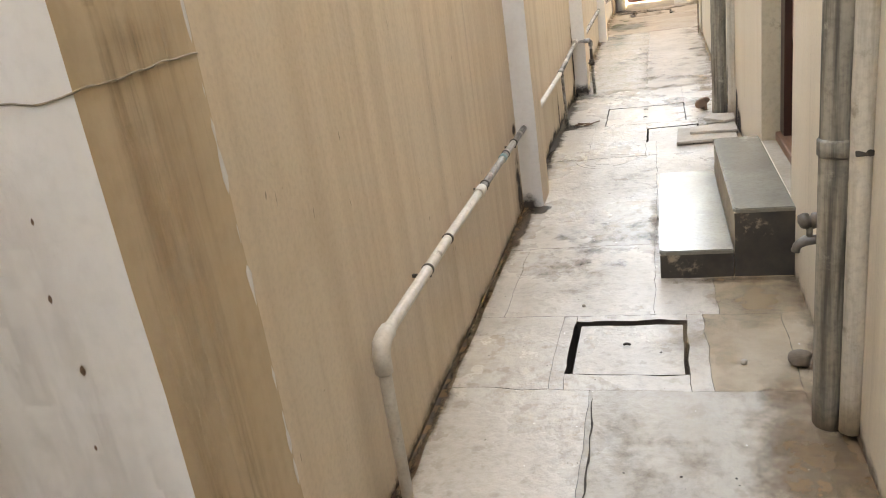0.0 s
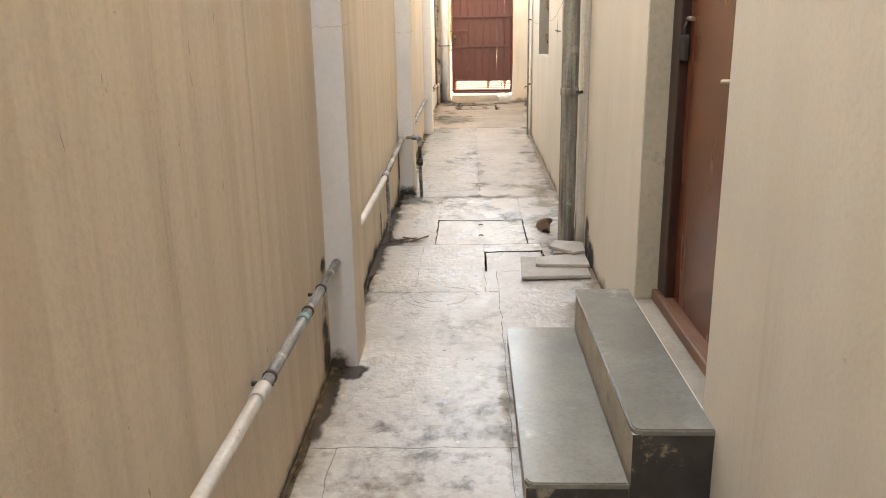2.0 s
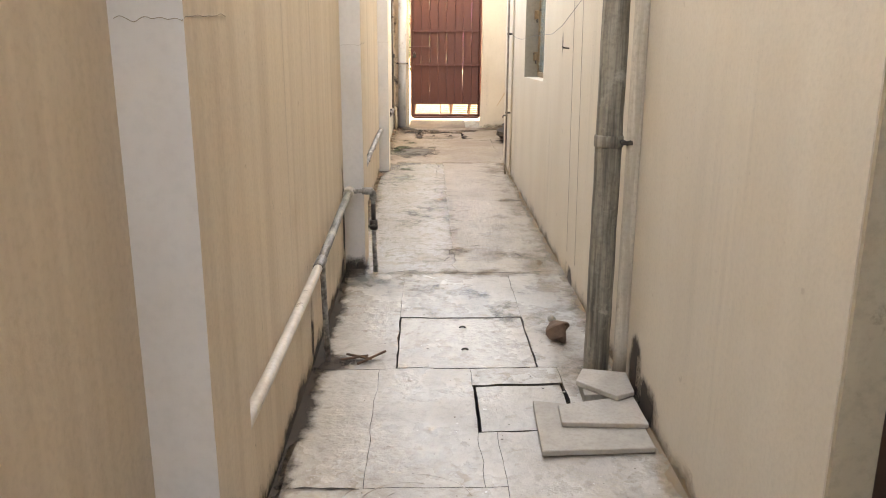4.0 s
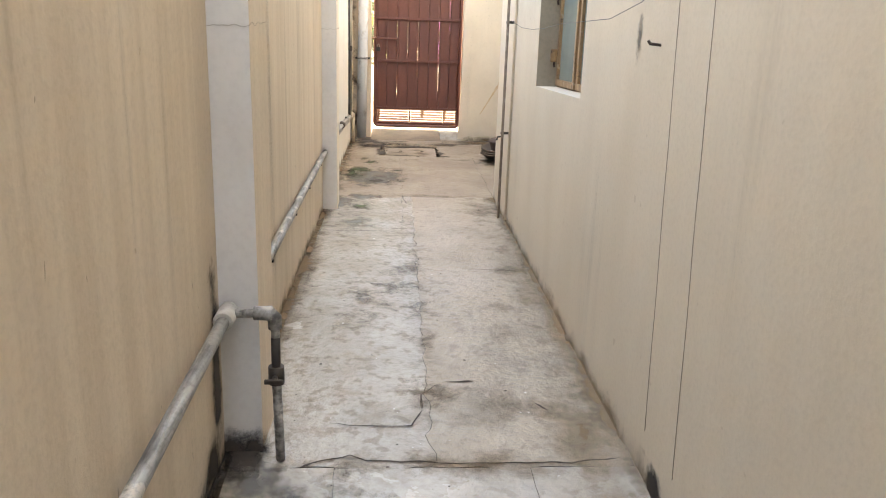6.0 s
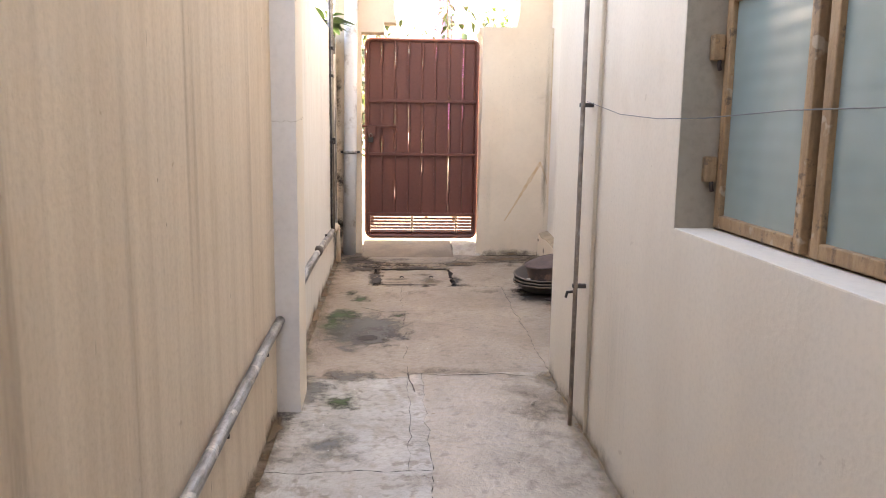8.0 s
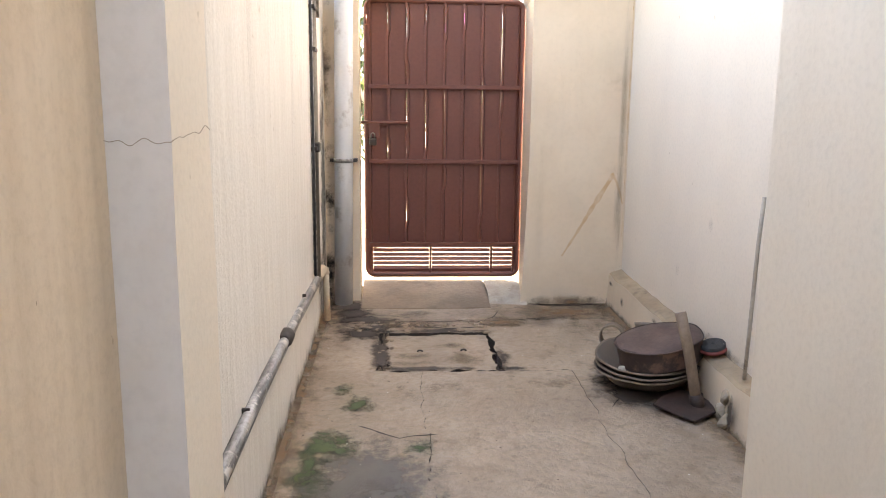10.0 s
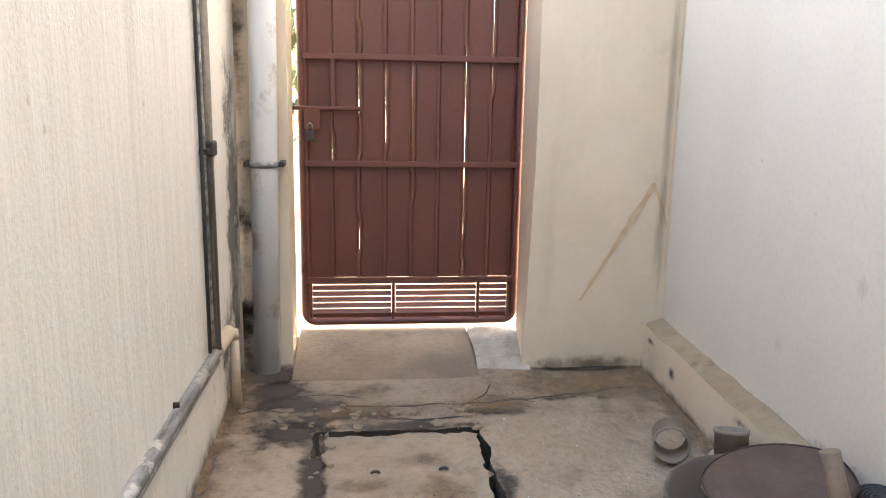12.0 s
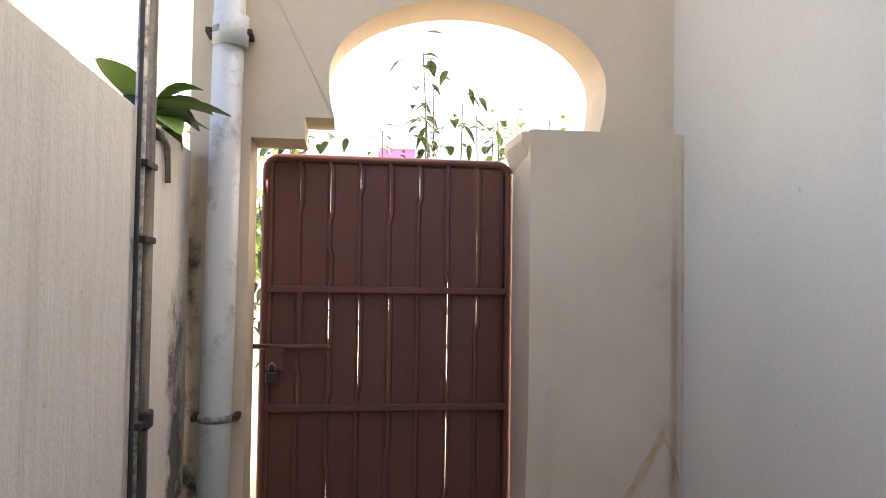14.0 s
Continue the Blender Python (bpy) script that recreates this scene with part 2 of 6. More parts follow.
M["reveal_door"] = material("dusty_door_jamb", (0.54, 0.455, 0.325), 0.8, alt=(0.44, 0.36, 0.25), scale=4, mix=0.6, fine=40, bump=0.15, stretch=(1, 1, 0.3),
                            stain=(0.2, 0.155, 0.11), stain_scale=5, stain_at=(0.6, 0.72))
M["win_wood"] = material("peeling_brown_wood", (0.36, 0.225, 0.115), 0.6, alt=(0.20, 0.115, 0.055), scale=10, mix=0.8, fine=60, bump=0.3,
                         stretch=(2, 2, 0.35), stain=(0.07, 0.045, 0.03), stain_scale=14, stain_at=(0.55, 0.64), specks=(0.46, 0.40, 0.31), speck_at=(0.62, 0.68))
M["stone_tile"] = material("dusty_stone_tile", (0.40, 0.35, 0.29), 0.75, alt=(0.30, 0.26, 0.21), scale=7, mix=0.6, fine=60, bump=0.25, spread=0.12)
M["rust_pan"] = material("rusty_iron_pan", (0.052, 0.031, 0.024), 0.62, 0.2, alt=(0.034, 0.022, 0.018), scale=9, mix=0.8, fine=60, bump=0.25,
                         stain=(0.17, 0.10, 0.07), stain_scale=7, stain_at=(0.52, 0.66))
M["rust_lid_lit"] = material("rusty_pan_bottom_lit", (0.105, 0.063, 0.049), 0.65, 0.1, alt=(0.066, 0.040, 0.032), scale=7, mix=0.8, fine=60, bump=0.25,
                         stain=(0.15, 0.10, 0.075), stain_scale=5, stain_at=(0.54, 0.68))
M["pan_grey"] = material("cement_caked_pan", (0.085, 0.064, 0.046), 0.75, 0.0, alt=(0.085, 0.065, 0.05), scale=8, mix=0.8, fine=50, bump=0.4)
M["offcut"] = material("dusty_grey_plastic_offcut", (0.25, 0.205, 0.155), 0.65, alt=(0.16, 0.125, 0.095), scale=9, mix=0.7, fine=60, bump=0.15)
M["handle_wood"] = material("grey_worn_wood", (0.24, 0.17, 0.115), 0.7, alt=(0.15, 0.105, 0.07), scale=8, mix=0.7, bump=0.2, stretch=(3, 3, 0.5))
M["stick"] = material("peeled_pale_stick", (0.46, 0.41, 0.34), 0.7, alt=(0.30, 0.25, 0.2), scale=10, mix=0.7, bump=0.2, stain=(0.12, 0.09, 0.07),
                      stain_scale=7, stain_at=(0.58, 0.64))
M["ledge"] = material("chipped_brown_plaster", (0.37, 0.28, 0.18), 0.82, alt=(0.26, 0.19, 0.12), scale=5, mix=0.8, fine=30, bump=0.35,
                      stain=(0.20, 0.14, 0.09), stain_scale=6, stain_at=(0.58, 0.68))
M["black_rubber"] = material("black_bristles", (0.03, 0.03, 0.03), 0.8, alt=(0.06, 0.06, 0.06), scale=30, bump=0.2)
M["red_plastic"] = material("dull_red_plastic", (0.22, 0.05, 0.04), 0.5, scale=12, bump=0.05)
M["moss"] = material("green_moss", (0.075, 0.10, 0.040), 0.95, alt=(0.045, 0.062, 0.028), scale=30, mix=0.8, fine=150, bump=0.8)
M["leaf"] = material("green_leaf", (0.15, 0.26, 0.06), 0.4, alt=(0.22, 0.31, 0.075), scale=9, mix=0.8, bump=0.05)
M["leaf_dark"] = material("dark_leaf", (0.035, 0.075, 0.03), 0.45, alt=(0.12, 0.15, 0.045), scale=7, mix=0.6, bump=0.05)
M["bark"] = material("thin_bark", (0.16, 0.12, 0.08), 0.9, scale=20, bump=0.3)
M["wire"] = material("thin_grey_wire", (0.10, 0.10, 0.10), 0.6, scale=20, bump=0)
M["facade"] = material("pale_facade", (0.74, 0.72, 0.68), 0.8, alt=(0.66, 0.63, 0.58), scale=1.0, bump=0.1)
M["facade_glass"] = material("dark_window", (0.10, 0.12, 0.13), 0.15, scale=1, bump=0)
M["magenta"] = material("faded_magenta_cloth", (0.62, 0.22, 0.50), 0.85, alt=(0.52, 0.18, 0.42), scale=2, bump=0.2)
M["terracotta"] = material("dark_plastic_pot", (0.05, 0.05, 0.06), 0.6, scale=8, bump=0.1)
M["rag"] = material("crumpled_brown_leaf", (0.16, 0.09, 0.055), 0.85, alt=(0.09, 0.055, 0.035), scale=25, bump=0.4)
M["rust_stain"] = material("rust_streak", (0.53, 0.345, 0.19), 0.8, alt=(0.62, 0.48, 0.33), scale=14, mix=0.8, bump=0.05)
M["grime"] = material("black_grime", (0.030, 0.024, 0.020), 0.95, alt=(0.07, 0.052, 0.040), scale=18, mix=0.8, bump=0.4)
M["cement_patch"] = material("rough_cement_patch", (0.42, 0.38, 0.32), 0.85, alt=(0.30, 0.26, 0.21), scale=11, mix=0.8, fine=70, bump=0.7,
                             stain=(0.18, 0.145, 0.11), stain_scale=6, stain_at=(0.56, 0.68))


def frosted_glass():
    m = bpy.data.materials.new("ribbed_frosted_glass")
    m.use_nodes = True
    n, l = m.node_tree.nodes, m.node_tree.links
    b = n["Principled BSDF"]
    geo = n.new("ShaderNodeNewGeometry")
    wv = n.new("ShaderNodeTexWave")
    wv.bands_direction = "Z"
    wv.inputs["Scale"].default_value, wv.inputs["Distortion"].default_value = 6.0, 0.6
    l.new(geo.outputs["Position"], wv.inputs["Vector"])
    bp = n.new("ShaderNodeBump")
    bp.inputs["Strength"].default_value, bp.inputs["Distance"].default_value = 0.25, 0.003
    l.new(wv.outputs["Fac"], bp.inputs["Height"])
    l.new(bp.outputs[0], b.inputs["Normal"])
    nz = n.new("ShaderNodeTexNoise")
    nz.inputs["Scale"].default_value = 5
    l.new(geo.outputs["Position"], nz.inputs["Vector"])
    mx = n.new("ShaderNodeMix")
    mx.data_type = "RGBA"
    l.new(nz.outputs["Fac"], mx.inputs[0])
    mx.inputs[6].default_value, mx.inputs[7].default_value = (0.22, 0.285, 0.26, 1), (0.34, 0.405, 0.375, 1)
    l.new(mx.outputs[2], b.inputs["Base Color"])
    b.inputs["Roughness"].default_value = 0.20
    b.inputs["Transmission Weight"].default_value = 0.2
    return m


M["glass"] = frosted_glass()


def film_material(name, base, alt, rough=0.9, scale=7.0, lo=0.30, hi=0.85, most=1.0, stretch=(1, 1, 1)):
    """A thin film of dirt that thins out raggedly: the mesh carries how thick the dirt lies."""
    m = bpy.data.materials.new(name)
    m.use_nodes = True
    n, l = m.node_tree.nodes, m.node_tree.links
    b = n["Principled BSDF"]
    geo = n.new("ShaderNodeNewGeometry")
    mp = n.new("ShaderNodeMapping")
    mp.inputs["Scale"].default_value = stretch
    l.new(geo.outputs["Position"], mp.inputs["Vector"])
    t = n.new("ShaderNodeTexNoise")
    t.inputs["Scale"].default_value, t.inputs["Detail"].default_value, t.inputs["Roughness"].default_value = scale, 9.0, 0.7
    l.new(mp.outputs[0], t.inputs["Vector"])
    t2 = n.new("ShaderNodeTexNoise")
    t2.inputs["Scale"].default_value, t2.inputs["Detail"].default_value = scale * 3.1, 5.0
    l.new(mp.outputs[0], t2.inputs["Vector"])
    mx = n.new("ShaderNodeMix")
    mx.data_type = "RGBA"
    l.new(t2.outputs["Fac"], mx.inputs[0])
    mx.inputs[6].default_value, mx.inputs[7].default_value = (*base, 1), (*alt, 1)
    l.new(mx.outputs[2], b.inputs["Base Color"])
    b.inputs["Roughness"].default_value = rough
    uv = n.new("ShaderNodeUVMap")
    uv.uv_map = "thickness"
    at = n.new("ShaderNodeSeparateXYZ")
    l.new(uv.outputs["UV"], at.inputs[0])
    k = n.new("ShaderNodeMath")
    k.operation = "MULTIPLY_ADD"
    k.inputs[1].default_value, k.inputs[2].default_value = 2.2, -1.1
    l.new(t.outputs["Fac"], k.inputs[0])
    s = n.new("ShaderNodeMath")
    s.operation = "ADD"
    l.new(k.outputs[0], s.inputs[0])
    l.new(at.outputs["X"], s.inputs[1])
    r = n.new("ShaderNodeMapRange")
    r.interpolation_type = "SMOOTHSTEP"
    r.inputs["From Min"].default_value, r.inputs["From Max"].default_value, r.inputs["To Max"].default_value = lo, hi, most
    l.new(s.outputs[0], r.inputs["Value"])
    l.new(r.outputs[0], b.inputs["Alpha"])
    return m


M["film_brown"] = film_material("brown_dirt_film", (0.26, 0.17, 0.09), (0.15, 0.095, 0.055), lo=0.15, hi=1.05, most=0.72)
M["film_black"] = film_material("black_damp_and_shade_film", (0.030, 0.024, 0.02), (0.075, 0.055, 0.042), 0.8, lo=0.2, hi=0.9, most=0.95)
M["film_damp"] = film_material("grey_damp_film", (0.105, 0.095, 0.08), (0.17, 0.15, 0.125), 0.35, lo=0.2, hi=0.85, most=0.72)
M["film_moss"] = film_material("moss_film", (0.085, 0.11, 0.045), (0.05, 0.062, 0.03), 0.95, scale=11, lo=0.15, hi=0.8)
M["film_dust"] = film_material("tan_dust_film", (0.34, 0.245, 0.145), (0.26, 0.18, 0.105), 0.95, scale=4.0, lo=0.1, hi=1.1, most=0.65)
M["film_rust"] = film_material("rusty_streak_film", (0.27, 0.155, 0.07), (0.36, 0.23, 0.12), 0.9, scale=7.0, lo=0.15, hi=1.25, most=0.38, stretch=(1, 6.0, 0.12))
M["film_pier"] = film_material("brown_rain_film", (0.42, 0.265, 0.125), (0.31, 0.18, 0.08), 0.9, scale=9.0, lo=0.35, hi=1.7, most=0.55, stretch=(1, 6.0, 0.12))
M["film_streak"] = film_material("rain_streak_film", (0.36, 0.24, 0.135), (0.28, 0.18, 0.10), 0.9, scale=5.0, lo=0.1, hi=1.4, most=0.20, stretch=(1, 4.0, 0.10))


# ---- mesh helpers ----
def box(bm, x0, x1, y0, y1, z0, z1, bevel=0.0):
    vs = [bm.verts.new((x, y, z)) for z in (z0, z1) for x, y in ((x0, y0), (x1, y0), (x1, y1), (x0, y1))]
    fs = [bm.faces.new([vs[i] for i in q]) for q in ((3, 2, 1, 0), (4, 5, 6, 7), (0, 1, 5, 4), (1, 2, 6, 5), (2, 3, 7, 6), (3, 0, 4, 7))]
    if bevel:
        edges = list({e for f in fs for e in f.edges})
        bmesh.ops.bevel(bm, geom=edges, offset=bevel, segments=2, affect="EDGES", profile=0.5)
    return vs


def tube(bm, pts, r, sides=12, cap=True, radii=None):
    """A round bar along a line of points."""
    pts = [Vector(p) for p in pts]
    rings = []
    up = None
    for i, p in enumerate(pts):
        a = pts[max(i - 1, 0)]
        c = pts[min(i + 1, len(pts) - 1)]
        d = (c - a).normalized()
        if up is None:
            up = Vector((0, 0, 1)) if abs(d.z) < 0.9 else Vector((1, 0, 0))
        s = d.cross(up).normalized()
        up = s.cross(d).normalized()
        k = (radii[i] if radii else r)
        if 0 < i < len(pts) - 1:
            half = (pts[i + 1] - p).normalized().angle((p - pts[i - 1]).normalized(), 0.0) / 2
            k /= max(0.6, math.cos(half))
        rings.append([bm.verts.new(p + (s * math.cos(t) + up * math.sin(t)) * k) for t in [2 * math.pi * j / sides for j in range(sides)]])
    for a, c in zip(rings, rings[1:]):
        for j in range(sides):
            f = bm.faces.new((a[j], a[(j + 1) % sides], c[(j + 1) % sides], c[j]))
            f.smooth = True
    if cap:
        bm.faces.new(rings[0][::-1])
        bm.faces.new(rings[-1])
    return rings


def lathe(bm, profile, m=None, sides=32):
    """A turned shape from (radius, height) pairs, set at the pose m."""
    m = m or Matrix.Identity(4)
    rings = [[bm.verts.new(m @ Vector((max(r, 0.0005) * math.cos(t), max(r, 0.0005) * math.sin(t), h)))
              for t in [2 * math.pi * j / sides for j in range(sides)]] for r, h in profile]
    for a, c in zip(rings, rings[1:]):
        for j in range(sides):
            bm.faces.new((a[j], a[(j + 1) % sides], c[(j + 1) % sides], c[j])).smooth = True
    return rings


def prism(bm, outline, axis, lo, hi, bevel=0.0):
    """A flat outline pushed out along an axis. outline: pairs in the two other axes, in order."""
    def at(u, v, w):
        return {"x": (w, u, v), "y": (u, w, v), "z": (u, v, w)}[axis]
    a = [bm.verts.new(at(u, v, lo)) for u, v in outline]
    c = [bm.verts.new(at(u, v, hi)) for u, v in outline]
    n = len(a)
    fs = [bm.faces.new(a), bm.faces.new(c[::-1])]
    for i in range(n):
        fs.append(bm.faces.new((a[i], c[i], c[(i + 1) % n], a[(i + 1) % n])))
    bmesh.ops.recalc_face_normals(bm, faces=fs)
    if bevel:
        bmesh.ops.bevel(bm, geom=list({e for f in fs for e in f.edges}), offset=bevel, segments=1, affect="EDGES")
    return fs


def roughen(bm, amount, scale=8.0, seed=0.0, keep_z=False):
    for v in bm.verts:
        o = noise.noise_vector(v.co * scale + Vector((seed, seed * 1.7, 0))) * amount
        v.co += Vector((o.x, o.y, 0 if keep_z else o.z))


def obj(name, bm, mats, parent=None):
    me = bpy.data.meshes.new(name)
    bmesh.ops.recalc_face_normals(bm, faces=bm.faces[:])
    bm.to_mesh(me)
    bm.free()
    for m in (mats if isinstance(mats, (list, tuple)) else [mats]):
        me.materials.append(m)
    ob = new(name, me)
    if parent:
        ob.parent = parent
        ob.matrix_parent_inverse = parent.matrix_world.inverted() if parent.matrix_world != Matrix.Identity(4) else Matrix.Identity(4)
    return ob


def part(name, bm, material_, parent, label=""):
    return tagged(obj(name, bm, material_, parent), label)


def thing(name, label, category, at=(0, 0, 0), group="", kind=""):
    """An empty at a thing's base; its parts are given in world places."""
    e = new(name)
    e.empty_display_size = 0.1
    e.location = at
    bpy.context.view_layer.update()
    return tagged(e, label, category, group, kind)


def solid(name, bm, material_, label, category, group="", kind=""):
    return tagged(obj(name, bm, material_), label, category, group, kind)


def B(*a, **k):
    bm = bmesh.new()
    box(bm, *a, **k)
    return bm


def T(pts, r, **k):
    bm = bmesh.new()
    tube(bm, pts, r, **k)
    return bm


# ---- the setting ----
LW, RW, RX = -0.925, 0.468, 1.083         # faces of the boundary wall, the house wall and the set-back house wall
TOP = 2.475                               # top of the boundary wall

bm = bmesh.new()                          # one sheet of ground, under the passage and out to the horizon
ys = [-300, -9, 0, 15.04, 15.06, 40, 300]
zs = [fz(-9) - 0.25, fz(-9) - 0.25, -0.25, fz(15.04) - 0.25, fz(15.1) + 0.005, fz(15.1), fz(15.1)]
xs = [-300, -12, -1, 1, 12, 300]
grid = [[bm.verts.new((x, y, z)) for x in xs] for y, z in zip(ys, zs)]
for a, c in zip(grid, grid[1:]):
    for i in range(len(xs) - 1):
        bm.faces.new((a[i], a[i + 1], c[i + 1], c[i]))
solid("ground", bm, M["ground"], "dusty pale ground outside the gate", "ground", kind="structure")

# boundary wall


def lw(y):
    return -0.953 + 0.0042 * y            # the boundary wall closes in a little towards the gate


bm = bmesh.new()
prism(bm, [(lw(0.43) - 0.2, 0.43), (lw(0.43), 0.43), (lw(11.07), 11.07), (lw(11.07) - 0.2, 11.07)], "z", -0.5, TOP)
solid("wall_west", bm, M["wall_tan"], "tan distempered boundary wall with vertical rain streaks", "wall", kind="structure")
bm = bmesh.new()
prism(bm, [(lw(11.07) - 0.2, 11.075), (lw(11.07), 11.075), (lw(14.69), 14.69), (lw(14.69) - 0.2, 14.69)], "z", -0.5, TOP)
solid("wall_west_far", bm, M["wall_raked"], "pale raked and streaked boundary wall near the gate", "wall", kind="structure")
bm = bmesh.new()
prism(bm, [(-1.4, -8), (-1.2, -8), (-1.2, 0.418), (-1.4, 0.418)], "z", -0.6, TOP)
solid("wall_west_near", bm, M["whitewash"], "whitewashed boundary wall with brown stains", "wall", kind="structure")
# house wall with the door and the window opening
D0, D1, DZ, DT = 3.165, 4.27, 0.43, 2.52
W0, W1, WZ, WT = 8.62, 9.76, 1.405, 2.72
bm = bmesh.new()
TH = 0.30
# unseen top of the house, set high to shade the passage
HT = 6.6
LOW = 4.6                                 # unseen top of the set-back part, set to block the sun
box(bm, RW, RW + TH, -8, D0, -0.5, HT)
box(bm, RW, RW + TH, D0, D1, -0.5, DZ - 0.002)
box(bm, RW, RW + TH, D0, D1, DT, HT)
box(bm, RW, RW + TH, D1, W0, -0.5, HT)
box(bm, RW, RW + TH, W0, W1, -0.5, WZ)
box(bm, RW, RW + TH, W0, W1, WT, HT)
box(bm, RW, RW + TH, W1, 11.45, -0.5, HT)
solid("wall_east", bm, M["wall_cream"], "cream distempered house wall along the passage", "wall", kind="structure")
bm = bmesh.new()
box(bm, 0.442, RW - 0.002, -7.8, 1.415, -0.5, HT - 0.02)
bmesh.ops.bevel(bm, geom=[e for e in bm.edges if all(v.co.x < 0.45 and v.co.y > 1.38 for v in e.verts)], offset=0.010, segments=2, affect="EDGES")
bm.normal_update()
# passage face is grey-tan, end face and rounded arris are cream
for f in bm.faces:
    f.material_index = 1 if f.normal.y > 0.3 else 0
solid("wall_east_near", bm, [M["wall_grey_tan"], M["wall_cream"]], "grey-tan face on the thicker part of the house wall", "wall", kind="structure")
bm = bmesh.new()
box(bm, RX, RX + 0.3, 11.45, 15.02, -0.5, LOW)
box(bm, RW + TH, RX + 0.3, 11.15, 11.45, -0.5, HT)
solid("wall_east_set_back", bm, M["wall_pale"], "pale cream set-back house wall near the gate", "wall", kind="structure")
# unseen outer walls and roofs, added to close the house against the sun
bm = bmesh.new()
box(bm, RW + TH, 6, -8, -7.7, -0.5, HT)
box(bm, 5.7, 6, -7.7, 11.15, -0.5, HT)
box(bm, RX + 0.3, 6, 11.15, 11.45, -0.5, HT)
box(bm, 5.7, 6, 11.45, 15.02, -0.5, LOW)
box(bm, RX + 0.3, 5.7, 14.72, 15.02, -0.5, LOW)
solid("wall_house_outer", bm, M["facade"], "unseen outer walls added so the house blocks the sun", "wall", kind="structure")
solid("roof", B(RW, 6, -8, 11.45, HT, HT + 0.15), M["facade"], "unseen flat roof added to the house", "roof", kind="structure")
solid("roof", B(RX, 6, 11.45, 15.02, LOW, LOW + 0.12), M["facade"], "unseen flat roof added to the set-back part", "roof", kind="structure")
# unseen wall added behind the start to darken the near passage
solid("wall_south", B(-1.2, 0.442, -2.9, -2.7, -0.5, 4.2), M["wall_cream"], "unseen plain wall added to block sky behind the start", "wall", kind="structure")

# unseen block added beyond the boundary wall to shut out sky
bm = bmesh.new()
box(bm, -5.5, LW - 0.7, -8, 8.4, -0.5, 5.0)
nb = thing("unseen_sky_block", "unseen pale block added behind the boundary wall to shade the passage", "house", (-3.5, 0, -0.4))
part("wall", bm, M["facade"], nb)

# gate wall with a horseshoe arch over the gate
A_X, A_Z, A_W, A_UP, A_DN = 0.207, 2.80, 0.576, 0.345, 0.60
arch = []
for i in range(41):
    t = radians(-17) + (math.pi + 2 * radians(17)) * i / 40
    arch.append((A_X + A_W * math.cos(t), A_Z + (A_UP if math.sin(t) > 0 else A_DN) * math.sin(t)))
out = [(-0.90, 0.3), (-0.90, 3.75), (RX, 3.75), (RX, 2.602), (arch[0][0], 2.602)] + arch + \
      [(arch[-1][0], 2.630), (-0.458, 2.630), (-0.458, 2.542), (-0.668, 2.542), (-0.668, 0.3)]
bm = bmesh.new()
prism(bm, out, "y", 14.70, 14.96)
solid("wall_north", bm, M["gate_wall"], "cream plastered gate wall with a horseshoe arch", "wall", kind="structure")
bm = bmesh.new()                          # the front arris flares a little towards the floor
levels = []
for k in range(13):
    z = 0.3 + 2.30 * k / 12
    xf = 0.436 - 0.034 * max(0.0, (1.5 - z) / 1.0) ** 1.3 + 0.004 * noise.noise(Vector((2.0, z * 3.0, 0)))
    levels.append([bm.verts.new(c) for c in ((xf, 14.60, z), (RX, 14.60, z), (RX, 14.975, z), (0.449, 14.975, z))])
for a, c in zip(levels, levels[1:]):
    for j in range(4):
        bm.faces.new((a[j], a[(j + 1) % 4], c[(j + 1) % 4], c[j]))
bm.faces.new(levels[0][::-1])
bm.faces.new(levels[-1])
bmesh.ops.bevel(bm, geom=[e for e in bm.edges if all(v.co.y < 14.61 and v.co.x < 0.5 for v in e.verts)], offset=0.010, segments=2, affect="EDGES")
solid("gate_pier", bm, M["gate_wall"], "cream plastered gate pier", "wall", kind="structure")
bm = bmesh.new()
prism(bm, [(0.449, 2.47), (0.449, 2.60), (0.414, 2.60), (0.414, 2.565)], "y", 14.66, 14.995)
solid("trim", bm, M["gate_wall"], "sloping plaster moulding on the gate pier", "trim", kind="structure")

# piers on the boundary wall: whitewashed faces, tan sides
def pier(y0, y1, x1, seed, x0=-1.0):
    bm = bmesh.new()
    n = 14
    z0, z1 = fz(y0) - 0.02, TOP + 0.0
    c = [(x0, y0), (x1, y0), (x1, y1), (x0, y1)]
    rows = []
    for i in range(n + 1):
        z = z0 + (z1 - z0) * i / n
        rows.append([bm.verts.new((x + 0.004 * noise.noise(Vector((seed, j * 3.1, z * 2.5))), y + 0.004 * noise.noise(Vector((j * 2.3, seed, z * 2.5))), z))
                     for j, (x, y) in enumerate(c)])
    for a, b2 in zip(rows, rows[1:]):
        for j in range(4):
            f = bm.faces.new((a[j], a[(j + 1) % 4], b2[(j + 1) % 4], b2[j]))
            f.material_index = 0 if j == 0 else 1
    bm.faces.new(rows[-1])
    edges = [e for e in bm.edges if len({round(v.co.z, 3) for v in e.verts}) == 2 and min(v.co.x for v in e.verts) > LW + 0.02]
    bmesh.ops.bevel(bm, geom=edges, offset=0.018 if seed == 0 else 0.010, segments=2, affect="EDGES")
    bm.normal_update()
    for f in bm.faces:                    # worn corners show the white undercoat
        if abs(f.normal.x) > 0.35 and abs(f.normal.y) > 0.35:
            f.material_index = 0
    return bm


